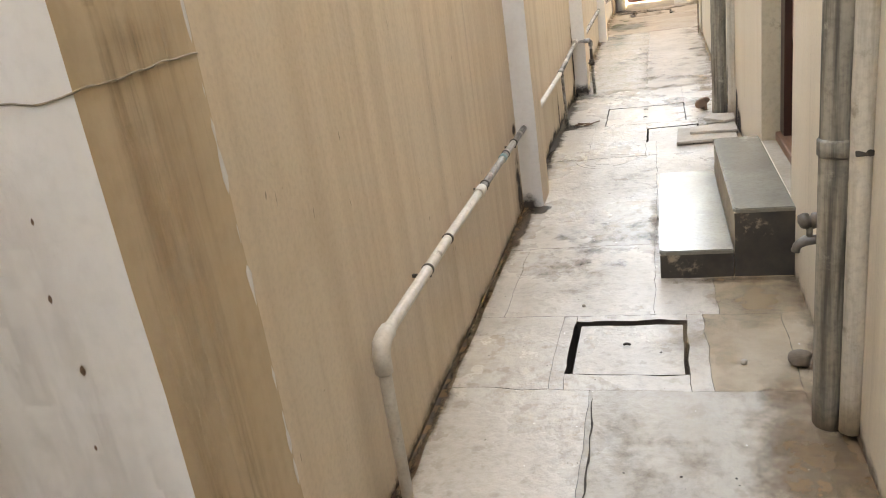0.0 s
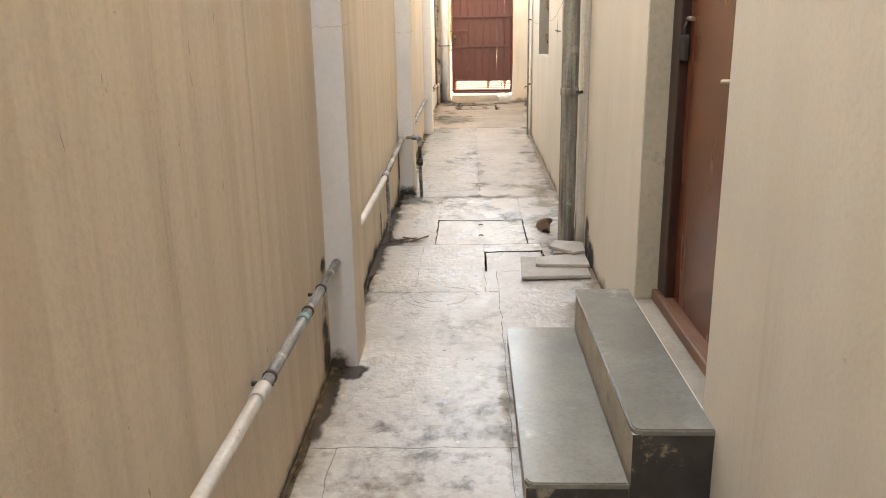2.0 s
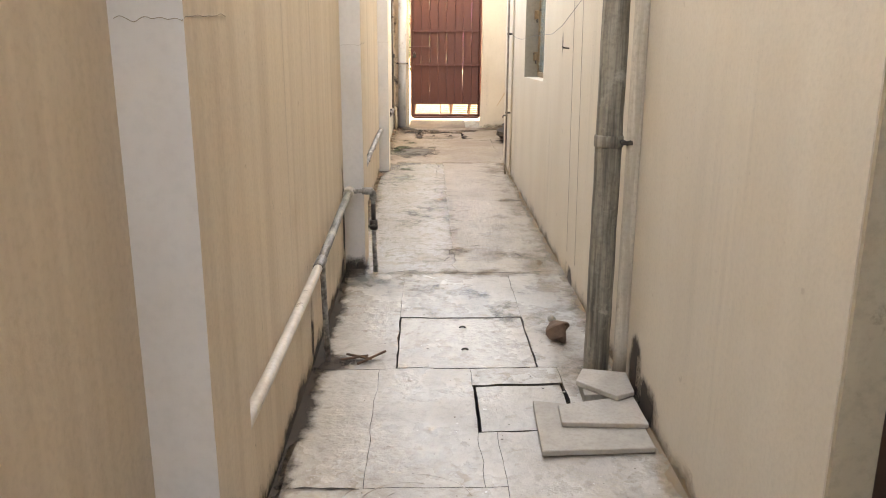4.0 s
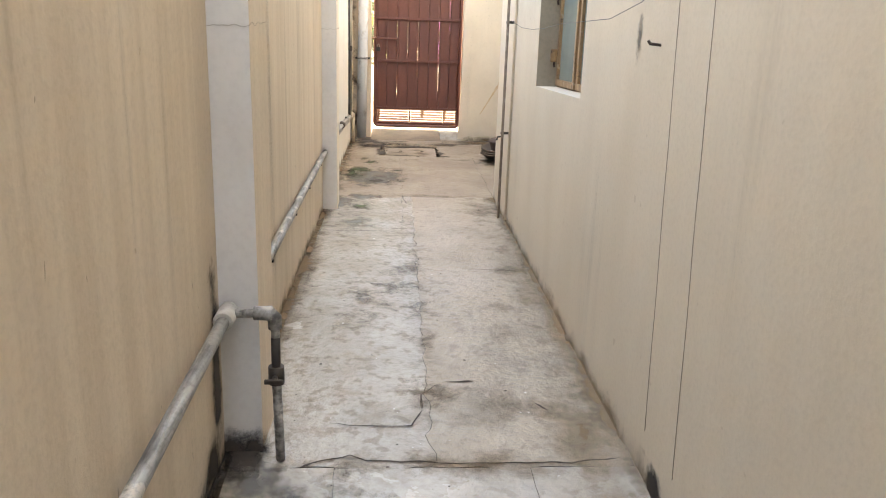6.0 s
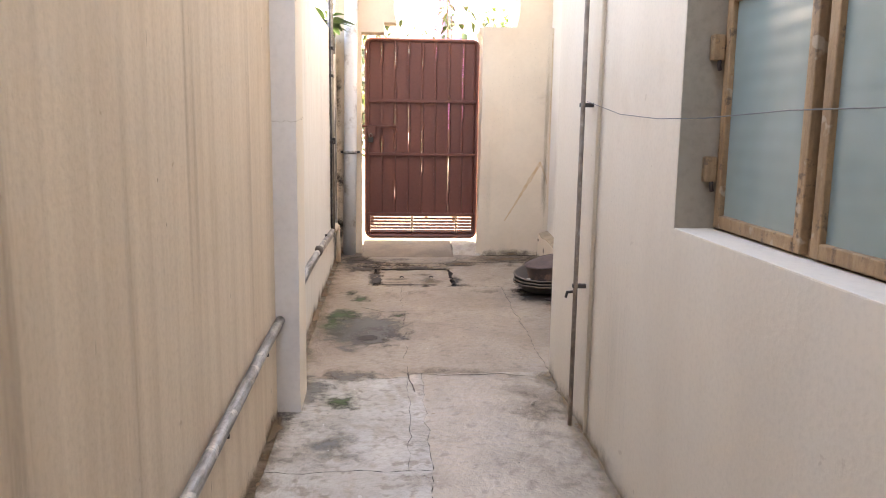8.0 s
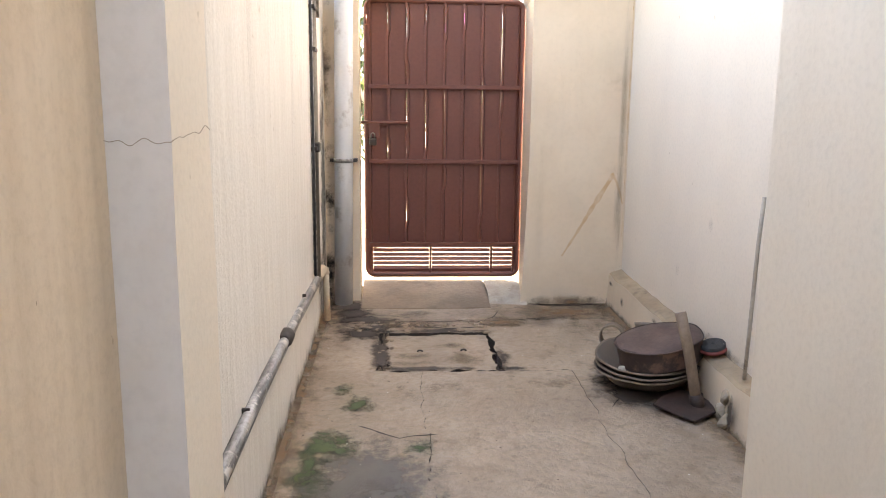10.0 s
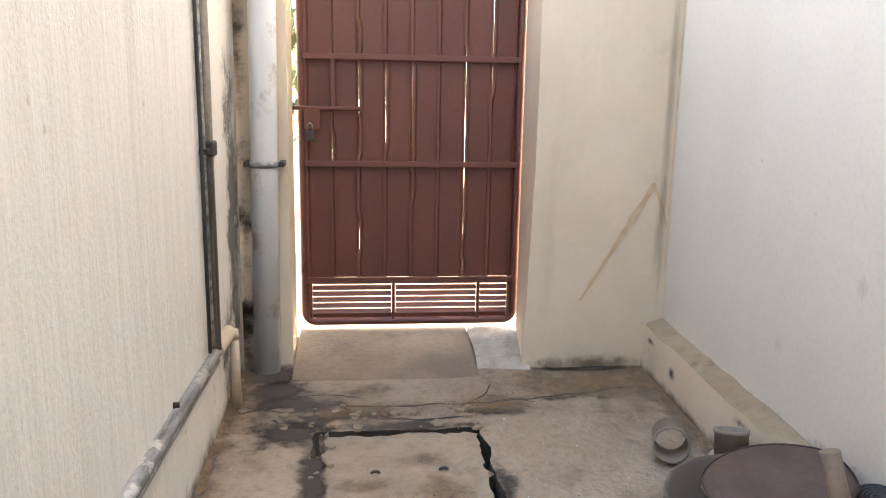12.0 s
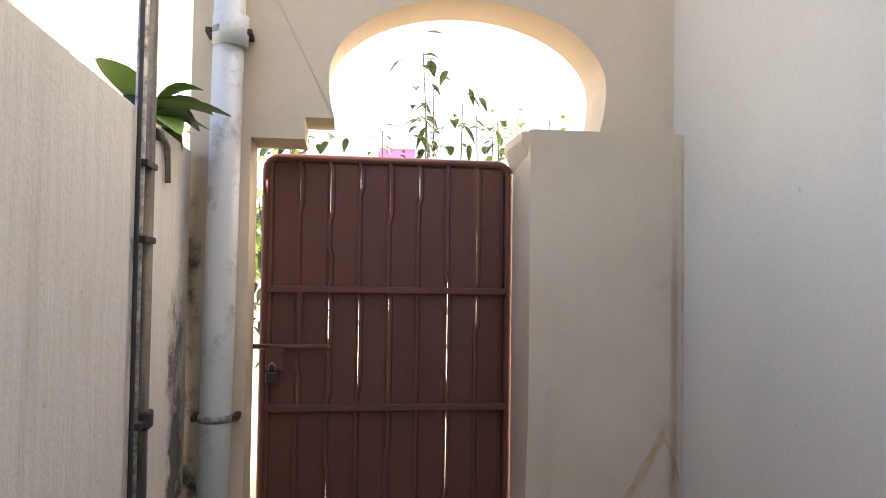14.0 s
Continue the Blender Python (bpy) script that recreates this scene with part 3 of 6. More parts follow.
for i, (y0, y1, x1) in enumerate(((0.42, 0.72, -0.80), (4.13, 4.41, -0.812), (7.52, 7.80, -0.796), (10.94, 11.20, -0.80))):
    ob = solid("wall_pier", pier(y0, y1, x1, i * 7.3, -1.24 if i == 0 else -1.0), [M["whitewash"], M[("pier_side", "wall_tan", "wall_tan", "wall_pale")[i]]],
               "whitewashed brick pier on the boundary wall", "pier", "piers of the boundary wall", "structure")
    if i == 0:                            # worn pale arris, with the light it catches painted in
        bm = bmesh.new()
        tube(bm, [(x1 - 0.0045 + 0.004 * noise.noise(Vector((3.0, k * 0.7, 1))), y1 - 0.0045, 0.02 + 0.03 * k) for k in range(81)], 0.009, sides=8,
             radii=[max(0.002, 0.006 + 0.007 * noise.noise(Vector((9.0, k * 0.45, 1)))) for k in range(81)])
        part("worn_edge", bm, M["whitewash"], ob, "pale worn plaster edge, its caught light painted in")
    bm = bmesh.new()                      # hairline crack round the pier
    zc = (1.505, 1.66, 1.655, 1.715)[i]
    pts = [((-1.2 if i == 0 else LW) + (x1 - (-1.2 if i == 0 else LW)) * k / 24, y0 - 0.003, zc + 0.010 * noise.noise(Vector((i * 5.0, k * 0.22, 0)))) for k in range(25)]
    pts += [(x1 + 0.002, y0 + (y1 - y0) * k / 24, zc + 0.004 + 0.010 * noise.noise(Vector((i * 5.0, k * 0.22, 4))) + 0.015 * k / 24) for k in range(1, 25)]
    tube(bm, pts, 0.0016 if i == 0 else 0.0007, sides=5)
    part("plaster_crack", bm, M["reveal"], ob, "brown hairline crack")

# ---- passage floor ----
floor = thing("floor", "worn trowelled cement floor with cracks and stains", "floor", (0, 7, fz(7)), kind="structure")
bm = bmesh.new()
prism(bm, [(-8, fz(-8) - 0.13), (15.03, fz(15.03) - 0.13), (15.03, fz(15.03) - 0.2), (-8, fz(-8) - 0.2)], "x", -1.2, RX)
part("joint_bed", bm, M["bed"], floor, "dark dirt in the joints")


def floor_z(x, y):
    return fz(y) + 0.006 * noise.noise(Vector((x * 2.2, y * 2.2, 0))) + 0.003 * noise.noise(Vector((x * 7, y * 7, 3)))


def panel(x0, x1, y0, y1, gap=0.0009, ragged=0.0, cell=0.09):
    bm = bmesh.new()
    gutter = x0 == FL
    x0, x1, y0, y1 = x0 + gap, x1 - gap, y0 + gap, y1 - gap
    nx, ny = max(2, int((x1 - x0) / cell)), max(2, int((y1 - y0) / cell))
    rows = []
    lift = 0.0015 * noise.noise(Vector((x0 * 3, y0 * 3, 5)))
    for j in range(ny + 1):
        row = []
        for i in range(nx + 1):
            x, y = x0 + (x1 - x0) * i / nx, y0 + (y1 - y0) * j / ny
            edge = i in (0, nx) or j in (0, ny)
            if edge:
                q = 9 if cell > 0.03 else 22
                x += ragged * noise.noise(Vector((x * q, y * q, 1)))
                y += ragged * noise.noise(Vector((x * q, y * q, 2)))
            if i == 0 and gutter and y > 0.4:
                x = lw(y) + 0.034 + 0.008 * noise.noise(Vector((4.0, y * 6, 1)))
            z = floor_z(x, y) + lift
            row.append(bm.verts.new((x, y, z)))
        rows.append(row)
    for a, c in zip(rows, rows[1:]):
        for i in range(nx):
            bm.faces.new((a[i], a[i + 1], c[i + 1], c[i])).smooth = True
    ring = rows[0] + [r[-1] for r in rows[1:]] + rows[-1][-2::-1] + [r[0] for r in rows[-2:0:-1]]
    low = [bm.verts.new(v.co - Vector((0, 0, 0.10))) for v in ring]
    ring = [bm.verts.new(v.co) for v in ring]
    # slab sides take the dark bed colour, painting shade into the gaps
    for i in range(len(ring)):
        k = (i + 1) % len(ring)
        bm.faces.new((ring[i], low[i], low[k], ring[k])).material_index = 1
    return bm


FL, FR = -0.89, RW                   # a dirty gutter is left along the boundary wall
PANELS = [
    (-1.2, FL, -8, -1.2), (-1.2, FL, -1.2, 0.4),
    (FL, FR, -8, -4), (FL, FR, -4, -1.2), (FL, FR, -1.2, 0.4),
    (FL, -0.37, 0.4, 2.08), (-0.37, 0.36, 0.4, 2.08), (0.36, FR, 0.4, 2.66),
    (FL, -0.53, 2.08, 2.66), (-0.53, -0.475, 2.08, 2.66), (-0.475, -0.012, 2.08, 2.182), (-0.475, -0.012, 2.612, 2.66), (-0.012, 0.06, 2.08, 2.66), (0.06, 0.36, 2.08, 2.66),
    (FL, -0.80, 2.66, 3.45), (-0.80, -0.14, 2.66, 3.45), (-0.14, 0.12, 2.66, 3.45), (0.12, FR, 2.66, 3.45),
    (FL, -0.13, 3.45, 4.07), (-0.13, FR, 3.45, 4.42), (FL, -0.13, 4.07, 5.10), (-0.13, FR, 4.42, 5.475),
    (FL, -0.62, 5.10, 6.04), (-0.62, -0.205, 5.10, 6.04), (-0.205, 0.195, 5.88, 6.04), (0.195, FR, 5.475, 6.04), (-0.205, -0.13, 5.10, 5.475),
    (FL, -0.545, 6.04, 7.42), (-0.545, 0.105, 6.68, 7.42), (0.105, FR, 6.04, 7.42),
    (FL, -0.22, 7.42, 10.35), (-0.22, FR, 7.42, 9.50), (-0.22, FR, 9.50, 11.44),
    (FL, -0.30, 10.35, 11.38), (-0.30, -0.22, 10.35, 11.44), (FL, -0.30, 11.38, 13.385), (-0.30, FR, 11.44, 13.385), (FR, 0.97, 11.45, 13.385),
    (FL, -0.53, 13.385, 14.0), (0.12, 0.97, 13.385, 14.25), (FL, -0.53, 14.0, 14.25), (-0.53, 0.12, 14.0, 14.25), (FL, 0.97, 14.25, 14.72),
]


def floor_kind(p):
    if p[2] > 13.95:
        return "floor_dirty"
    if p[2] > 11.3:
        return "floor_far"
    if p[2] > 7.3:
        return "floor_right" if p[1] == FR else "floor_mid"
    if p[1] == 0.36 and p[3] == 2.08:
        return "floor_slab"
    return "floor_tan" if p[0] > 0.05 and p[3] < 3.5 else "floor"


for p in PANELS:
    if p[1] - p[0] < 0.01:
        continue
    part("concrete_panel", panel(*p, gap=0.0009, ragged=0.030 if p[2] > 7.3 else 0.012, cell=0.05), [M[floor_kind(p)], M["bed"]], floor)


def cover(name, label, x0, x1, y0, y1, sink, mat, hooks=(), ragged=0.006, cell=0.09):
    th = thing(name, label, "manhole cover", ((x0 + x1) / 2, (y0 + y1) / 2, fz((y0 + y1) / 2)))
    bm = panel(x0, x1, y0, y1, 0.0, ragged, cell)
    for v in bm.verts:
        v.co.z -= sink
    part("slab", bm, [mat, M["bed"]], th)
    for hx, hy, r in hooks:
        z = fz(hy) - sink + 0.004
        pts = [(hx + r * math.cos(a), hy, z + r * 0.55 * math.sin(a)) for a in [math.pi * k / 8 for k in range(9)]]
        part("lifting_hook", T(pts, 0.005, sides=6), M["iron_black"], th, "rusty iron lifting hook")
    return th


cover("manhole_cover", "square cement manhole cover with wide dark gaps", -0.449, -0.030, 2.206, 2.592, 0.012, M["floor"], ((-0.25, 2.42, 0.012),))
cover("manhole_cover", "small cement inspection cover beside loose tiles", -0.190, 0.180, 5.490, 5.868, 0.004, M["floor"])
cover("manhole_cover", "cement manhole cover with two ring handles", -0.538, 0.098, 6.052, 6.668, 0.002, M["floor"], ((-0.22, 6.52, 0.014), (-0.22, 6.24, 0.014)))
cover("manhole_cover", "broken-edged square cement manhole cover near the gate", -0.486, 0.094, 13.400, 13.972, 0.006, M["floor_far"],
      ((-0.30, 13.68, 0.014), (-0.06, 13.69, 0.014)), ragged=0.034, cell=0.025)

# sloping threshold under the gate
bm = bmesh.new()
prism(bm, [(14.46, fz(14.46) - 0.03), (14.50, fz(14.5) + 0.006), (15.04, 0.588), (15.04, 0.45), (14.46, 0.45)], "x", -0.655, 0.19)
roughen(bm, 0.004, 6)
solid("threshold", bm, M["ramp"], "sloping cement ramp under the gate", "threshold", kind="structure")
bm = bmesh.new()
prism(bm, [(14.52, fz(14.5) - 0.03), (14.64, fz(14.5) + 0.045), (15.04, 0.590), (15.04, 0.45), (14.52, 0.45)], "x", 0.196, 0.448)
bmesh.ops.subdivide_edges(bm, edges=bm.edges[:], cuts=4, use_grid_fill=True)
roughen(bm, 0.014, 11)
solid("threshold", bm, M["cement_patch"], "rough broken cement lump beside the gate ramp", "threshold", kind="structure")

# trowel swirls left in the screed, low ridges
for k, (r_, a0, a1) in enumerate(((0.09, 2.2, 5.0), (0.15, 1.2, 4.2), (0.15, 5.0, 6.4), (0.21, 2.6, 4.6), (0.22, 0.2, 1.5))):
    pts = []
    for i in range(41):
        a = a0 + (a1 - a0) * i / 40
        x, y = -0.47 + r_ * math.cos(a), 5.02 + 0.75 * r_ * math.sin(a)
        pts.append((x + 0.02 * noise.noise(Vector((x * 9, y * 9, k))), y, floor_z(x, y) - 0.0012 + 0.0012 * noise.noise(Vector((x * 20, y * 20, k)))))
    part("trowel_ridge", T(pts, 0.0034, sides=6), M["floor"], floor)

rnd = random.Random(5)
# cracks in the screed: thin dark ragged lines
def crack(pts, r, seed):
    bm = bmesh.new()
    fine = []
    for (x0, y0), (x1, y1) in zip(pts, pts[1:]):
        n = max(2, int(math.hypot(x1 - x0, y1 - y0) / 0.03))
        for k in range(n):
            t = k / n
            x, y = x0 + (x1 - x0) * t, y0 + (y1 - y0) * t
            fine.append((x + 0.010 * noise.noise(Vector((x * 14, y * 14, seed))), y + 0.012 * noise.noise(Vector((x * 14, y * 14, seed + 9)))))
    left, right = [], []
    for i, (x, y) in enumerate(fine):
        w = r * (0.35 + 0.9 * abs(noise.noise(Vector((x * 20, y * 20, seed + 3))))) * (1 if 0 < i < len(fine) - 1 else 0.1)
        ax, ay = fine[max(0, i - 1)]
        bx, by = fine[min(len(fine) - 1, i + 1)]
        d = math.hypot(bx - ax, by - ay) or 1
        nx, ny = -(by - ay) / d, (bx - ax) / d
        z = floor_z(x, y) + 0.003
        left.append(bm.verts.new((x + nx * w, y + ny * w, z)))
        right.append(bm.verts.new((x - nx * w, y - ny * w, z)))
    for i in range(len(fine) - 1):
        bm.faces.new((left[i], left[i + 1], right[i + 1], right[i]))
    return bm


CRACKS = [
    ([(-0.66, 7.42), (-0.62, 7.447), (-0.50, 7.495), (-0.438, 7.464), (-0.231, 7.446), (0.0, 7.445), (0.25, 7.444), (0.46, 7.47)], 0.008), ([(-0.249, 7.80), (-0.245, 7.928), (-0.156, 8.036)], 0.006),
    ([(-0.156, 8.036), (-0.06, 8.05), (0.022, 8.038)], 0.012), ([(-0.249, 7.80), (-0.289, 7.687), (-0.45, 7.69), (-0.626, 7.711)], 0.005), ([(0.20, 7.86), (0.232, 7.816), (0.26, 7.80)], 0.010), ([(-0.262, 11.17), (-0.299, 11.44), (-0.1, 11.40), (0.15, 11.42), (0.373, 11.38)], 0.006),
    ([(-0.78, 11.38), (-0.3, 11.36)], 0.005), ([(0.12, 9.52), (0.42, 9.48)], 0.005), ([(-0.86, 5.10), (-0.60, 5.09)], 0.008),
    ([(-0.84, 14.16), (-0.6, 14.24), (-0.3, 14.20), (0.1, 14.22), (0.5, 14.26), (0.9, 14.36)], 0.012), ([(-0.7, 14.10), (-0.60, 14.06), (-0.54, 14.03)], 0.022), ([(-0.55, 14.10), (-0.35, 14.12), (-0.12, 14.07), (0.10, 14.10)], 0.018), ([(-0.82, 14.22), (-0.66, 14.16), (-0.50, 14.19), (-0.36, 14.14)], 0.014), ([(-0.45, 14.24), (-0.38, 14.15), (-0.34, 14.06)], 0.010), ([(0.05, 14.18), (0.18, 14.30), (0.24, 14.44)], 0.007), ([(0.18, 14.30), (0.42, 14.20)], 0.007), ([(-0.8, 14.28), (-0.5, 14.33), (-0.3, 14.27)], 0.008), ([(0.12, 13.42), (0.28, 13.40)], 0.006), ([(0.55, 12.9), (0.62, 13.0), (0.72, 12.98)], 0.005),
    ([(-0.37, 0.9), (-0.345, 1.6), (-0.36, 2.05)], 0.005), ([(0.02, 1.30), (0.12, 1.36), (0.2, 1.34)], 0.008), ([(-0.60, 12.75), (-0.42, 12.62), (-0.22, 12.66)], 0.007),
]
for i, (p, r) in enumerate(CRACKS):
    part("floor_crack", crack(p, r, i * 3.7), M["grime"], floor, "dark ragged crack")




def disc(bm, x, y, r, q, lift, sides=7):
    """One tiny ragged fleck lying on the floor."""
    k = q.uniform(0.5, 1.0)
    a0 = q.uniform(0, 6.28)
    vs = []
    for i in range(sides):
        a = 2 * math.pi * i / sides
        s = r * q.uniform(0.6, 1.15)
        u, v = s * math.cos(a), s * k * math.sin(a)
        px, py = x + u * math.cos(a0) - v * math.sin(a0), y + u * math.sin(a0) + v * math.cos(a0)
        vs.append(bm.verts.new((px, py, floor_z(px, py) + lift)))
    bm.faces.new(vs)


def film(name, rows, mat, parent, label=""):
    """A thin film from rows of (place, thickness of the dirt)."""
    bm = bmesh.new()
    lay = bm.loops.layers.uv.new("thickness")
    vs = [[(bm.verts.new(co), d) for co, d in row] for row in rows]
    for p_, q_ in zip(vs, vs[1:]):
        for i in range(len(p_) - 1):
            thick = dict((p_[i], p_[i + 1], q_[i + 1], q_[i]))
            f = bm.faces.new((p_[i][0], p_[i + 1][0], q_[i + 1][0], q_[i][0]))
            for loop_ in f.loops:
                loop_[lay].uv = (thick[loop_.vert], 0.0)
    return part(name, bm, mat, parent, label)


layer = [0]


def floor_film(name, cx, cy, rx, ry, peak, mat, label):
    layer[0] += 1
    lift = (0.0052 if name == "moss" else 0.0022) + 0.0004 * (layer[0] % 6)
    rows = []
    for j in range(15):
        v = j / 7 - 1
        row = []
        for i in range(15):
            u = i / 7 - 1
            x, y = cx + u * rx, cy + v * ry
            x = min(max(x, lw(y) + 0.004), (RW if y < 11.45 else 0.965) - 0.004)
            row.append(((x, y, floor_z(x, y) + lift), max(0.0, 1 - math.hypot(u, v)) ** 0.7 * peak))
        rows.append(row)
    return film(name, rows, mat, floor, label)


for cx, cy, rx, ry, pk in ((-0.55, 12.20, 0.34, 0.46, 1.25), (-0.50, 12.08, 0.26, 0.28, 0.9), (-0.80, 11.25, 0.16, 0.30, 0.8), (-0.62, 11.38, 0.26, 0.20, 0.65), (-0.80, 7.30, 0.16, 0.22, 0.9), (-0.66, 10.6, 0.22, 0.45, 0.5),
                           (-0.55, 7.25, 0.30, 0.20, 0.55), (-0.25, 6.95, 0.55, 0.42, 0.5), (0.15, 6.7, 0.35, 0.5, 0.4), (-0.35, 3.6, 0.45, 0.5, 0.45), (-0.3, 9.2, 0.35, 0.8, 0.4), (-0.25, 13.15, 0.30, 0.20, 0.4)):
    floor_film("damp_stain", cx, cy, rx, ry, pk, M["film_damp"], "grey damp stain on the floor")
# black slime films; the one at (0.80, 13.10) paints the pans' contact shade
for cx, cy, rx, ry, pk in ((-0.86, 6.10, 0.12, 0.12, 1.2), (-0.72, 6.12, 0.16, 0.05, 0.9), (-0.75, 14.56, 0.18, 0.18, 1.15), (-0.56, 14.05, 0.12, 0.14, 1.0),
                           (-0.62, 14.24, 0.24, 0.08, 1.0), (-0.30, 14.13, 0.30, 0.05, 0.85), (0.15, 14.14, 0.22, 0.04, 0.8), (0.50, 14.24, 0.25, 0.04, 0.75), (0.72, 14.57, 0.28, 0.03, 0.9), (-0.74, 14.0, 0.12, 0.3, 0.7), (-0.85, 7.46, 0.10, 0.16, 1.15), (-0.62, 14.36, 0.15, 0.06, 0.7),
                           (-0.84, 4.08, 0.10, 0.10, 1.3), (-0.905, 3.80, 0.06, 0.42, 1.2), (-0.85, 10.9, 0.06, 0.12, 0.9), (-0.53, 12.05, 0.09, 0.07, 1.2), (-0.60, 13.98, 0.16, 0.12, 1.2), (-0.52, 13.62, 0.07, 0.30, 1.1), (-0.25, 13.41, 0.30, 0.04, 1.0), (-0.15, 14.02, 0.40, 0.06, 1.0), (0.14, 13.55, 0.06, 0.25, 0.9), (0.20, 13.41, 0.16, 0.04, 0.8), (0.80, 13.10, 0.36, 0.34, 1.2), (0.70, 14.57, 0.34, 0.035, 1.0), (-0.70, 14.40, 0.16, 0.16, 1.0)):
    floor_film("black_slime", cx, cy, rx, ry, pk, M["film_black"], "black slime in a wet corner, with shade painted in under the pans")
for cx, cy, rx, ry, pk in ((0.62, 14.40, 0.45, 0.22, 1.05), (0.20, 14.20, 0.50, 0.12, 0.8), (-0.35, 14.16, 0.40, 0.10, 0.8), (0.75, 14.10, 0.30, 0.30, 0.6), (-0.35, 14.36, 0.30, 0.08, 0.6),
                           (-0.34, 13.60, 0.13, 0.06, 0.8), (-0.10, 13.76, 0.14, 0.06, 0.8), (-0.06, 13.55, 0.16, 0.12, 0.7), (-0.32, 13.48, 0.15, 0.05, 0.7), (0.30, 13.20, 0.20, 0.10, 0.5),
                           (0.83, 13.34, 0.30, 0.30, 0.9), (-0.05, 11.46, 0.52, 0.10, 0.6), (0.30, 10.95, 0.20, 0.60, 0.6), (0.30, 9.50, 0.20, 0.10, 0.6), (-0.20, 7.92, 0.35, 0.25, 0.5),
                           (-0.1, 7.44, 0.60, 0.12, 0.75), (-0.22, 8.6, 0.10, 1.0, 0.4), (-0.24, 10.0, 0.10, 1.2, 0.4), (0.15, 7.85, 0.35, 0.16, 0.6), (-0.50, 8.9, 0.35, 0.6, 0.4), (0.15, 8.6, 0.25, 0.5, 0.4), (-0.30, 4.6, 0.5, 0.5, 0.35), (-0.55, 3.2, 0.30, 0.6, 0.4),
                           (-0.14, 3.7, 0.04, 0.75, 0.8), (0.2, 3.0, 0.40, 0.05, 0.9), (0.32, 1.65, 0.24, 0.7, 1.0), (-0.2, 1.6, 0.4, 0.5, 0.4), (0.30, 5.95, 0.22, 0.5, 0.7)):
    floor_film("floor_dirt", cx, cy, rx, ry, pk, M["film_brown"], "brown dirt trodden into the floor")
for cx, cy, rx, ry, pk in ((0.28, 2.80, 0.24, 0.30, 1.1), (0.36, 1.6, 0.16, 0.8, 1.0), (0.30, 4.78, 0.20, 0.34, 0.8), (0.34, 7.6, 0.16, 0.9, 0.8), (0.36, 9.6, 0.14, 1.0, 0.7), (0.10, 2.4, 0.3, 0.4, 0.6)):
    floor_film("floor_dust", cx, cy, rx, ry, pk, M["film_dust"], "tan dust lying on the floor")


for cx, cy, rx, ry, pk in ((-0.70, 12.56, 0.13, 0.18, 0.9), (-0.36, 12.52, 0.12, 0.10, 0.5), (-0.60, 12.95, 0.09, 0.16, 0.8), (-0.76, 12.3, 0.10, 0.25, 0.7), (-0.62, 11.05, 0.16, 0.14, 0.5), (-0.70, 13.15, 0.08, 0.10, 0.5)):
    floor_film("moss", cx, cy, rx, ry, pk, M["film_moss"], "soft green moss on damp cement")


def foot_film(y0, y1, wall_x, side, up, out, mat, seed, label, base=fz):
    """Dirt splashed up the foot of a wall and lying out over the floor."""
    n = int((y1 - y0) / 0.06)
    rows = []
    for i in range(n + 1):
        y = y0 + (y1 - y0) * i / n
        q_ = 0.95 + 0.5 * noise.noise(Vector((seed, y * 1.3, 7)))
        x = wall_x(y) + side * 0.0025
        row = [((x, y, base(y) + up * k), d * q_) for k, d in ((1.0, 0.0), (0.6, 0.3), (0.3, 0.62), (0.08, 0.95))]
        for k, d in ((0.0, 1.0), (0.2, 0.85), (0.5, 0.5), (1.0, 0.0)):
            xo = x + side * (out * k + 0.001)
            row.append(((xo, y, floor_z(xo, y) + 0.0042), d * q_))
        rows.append(row)
    film("wall_foot_film", rows, mat, floor, label)


foot_film(1.44, 3.02, lambda y: RW, -1, 0.10, 0.10, M["film_brown"], 1.0, "brown splashed dirt along the wall foot")
foot_film(4.42, 11.44, lambda y: RW, -1, 0.10, 0.10, M["film_dust"], 2.0, "brown splashed dirt along the wall foot")
foot_film(11.5, 14.58, lambda y: 0.980, -1, 0.06, 0.12, M["film_brown"], 3.0, "brown splashed dirt along the ledge")
foot_film(0.73, 4.12, lw, 1, 0.07, 0.07, M["film_brown"], 4.0, "brown splashed dirt along the wall foot")
foot_film(1.42, 4.12, lw, 1, 0.045, 0.045, M["film_black"], 4.5, "black damp along the wall foot")
foot_film(4.42, 7.51, lw, 1, 0.12, 0.10, M["film_black"], 5.0, "black damp along the wall foot")
foot_film(7.81, 10.93, lw, 1, 0.09, 0.13, M["film_brown"], 6.0, "brown splashed dirt along the wall foot")
foot_film(11.21, 14.6, lw, 1, 0.11, 0.14, M["film_brown"], 7.0, "brown splashed dirt along the wall foot")


def wall_film(name, axis, at, c, z, rc, rz, peak, mat, label):
    """A stain on a wall; axis x: the wall lies at x = at (a number or a line), axis y: at y = at."""
    rows = []
    for j in range(17):
        v = j / 8 - 1
        row = []
        for i in range(13):
            u = i / 6 - 1
            p_ = c + u * rc
            w_ = at(p_) if callable(at) else at
            d = max(0.0, 1 - math.hypot(u, v)) ** 0.7 * peak
            row.append(((w_, p_, z + v * rz) if axis == "x" else (p_, w_, z + v * rz), d))
        rows.append(row)
    return film(name, rows, mat, floor, label)


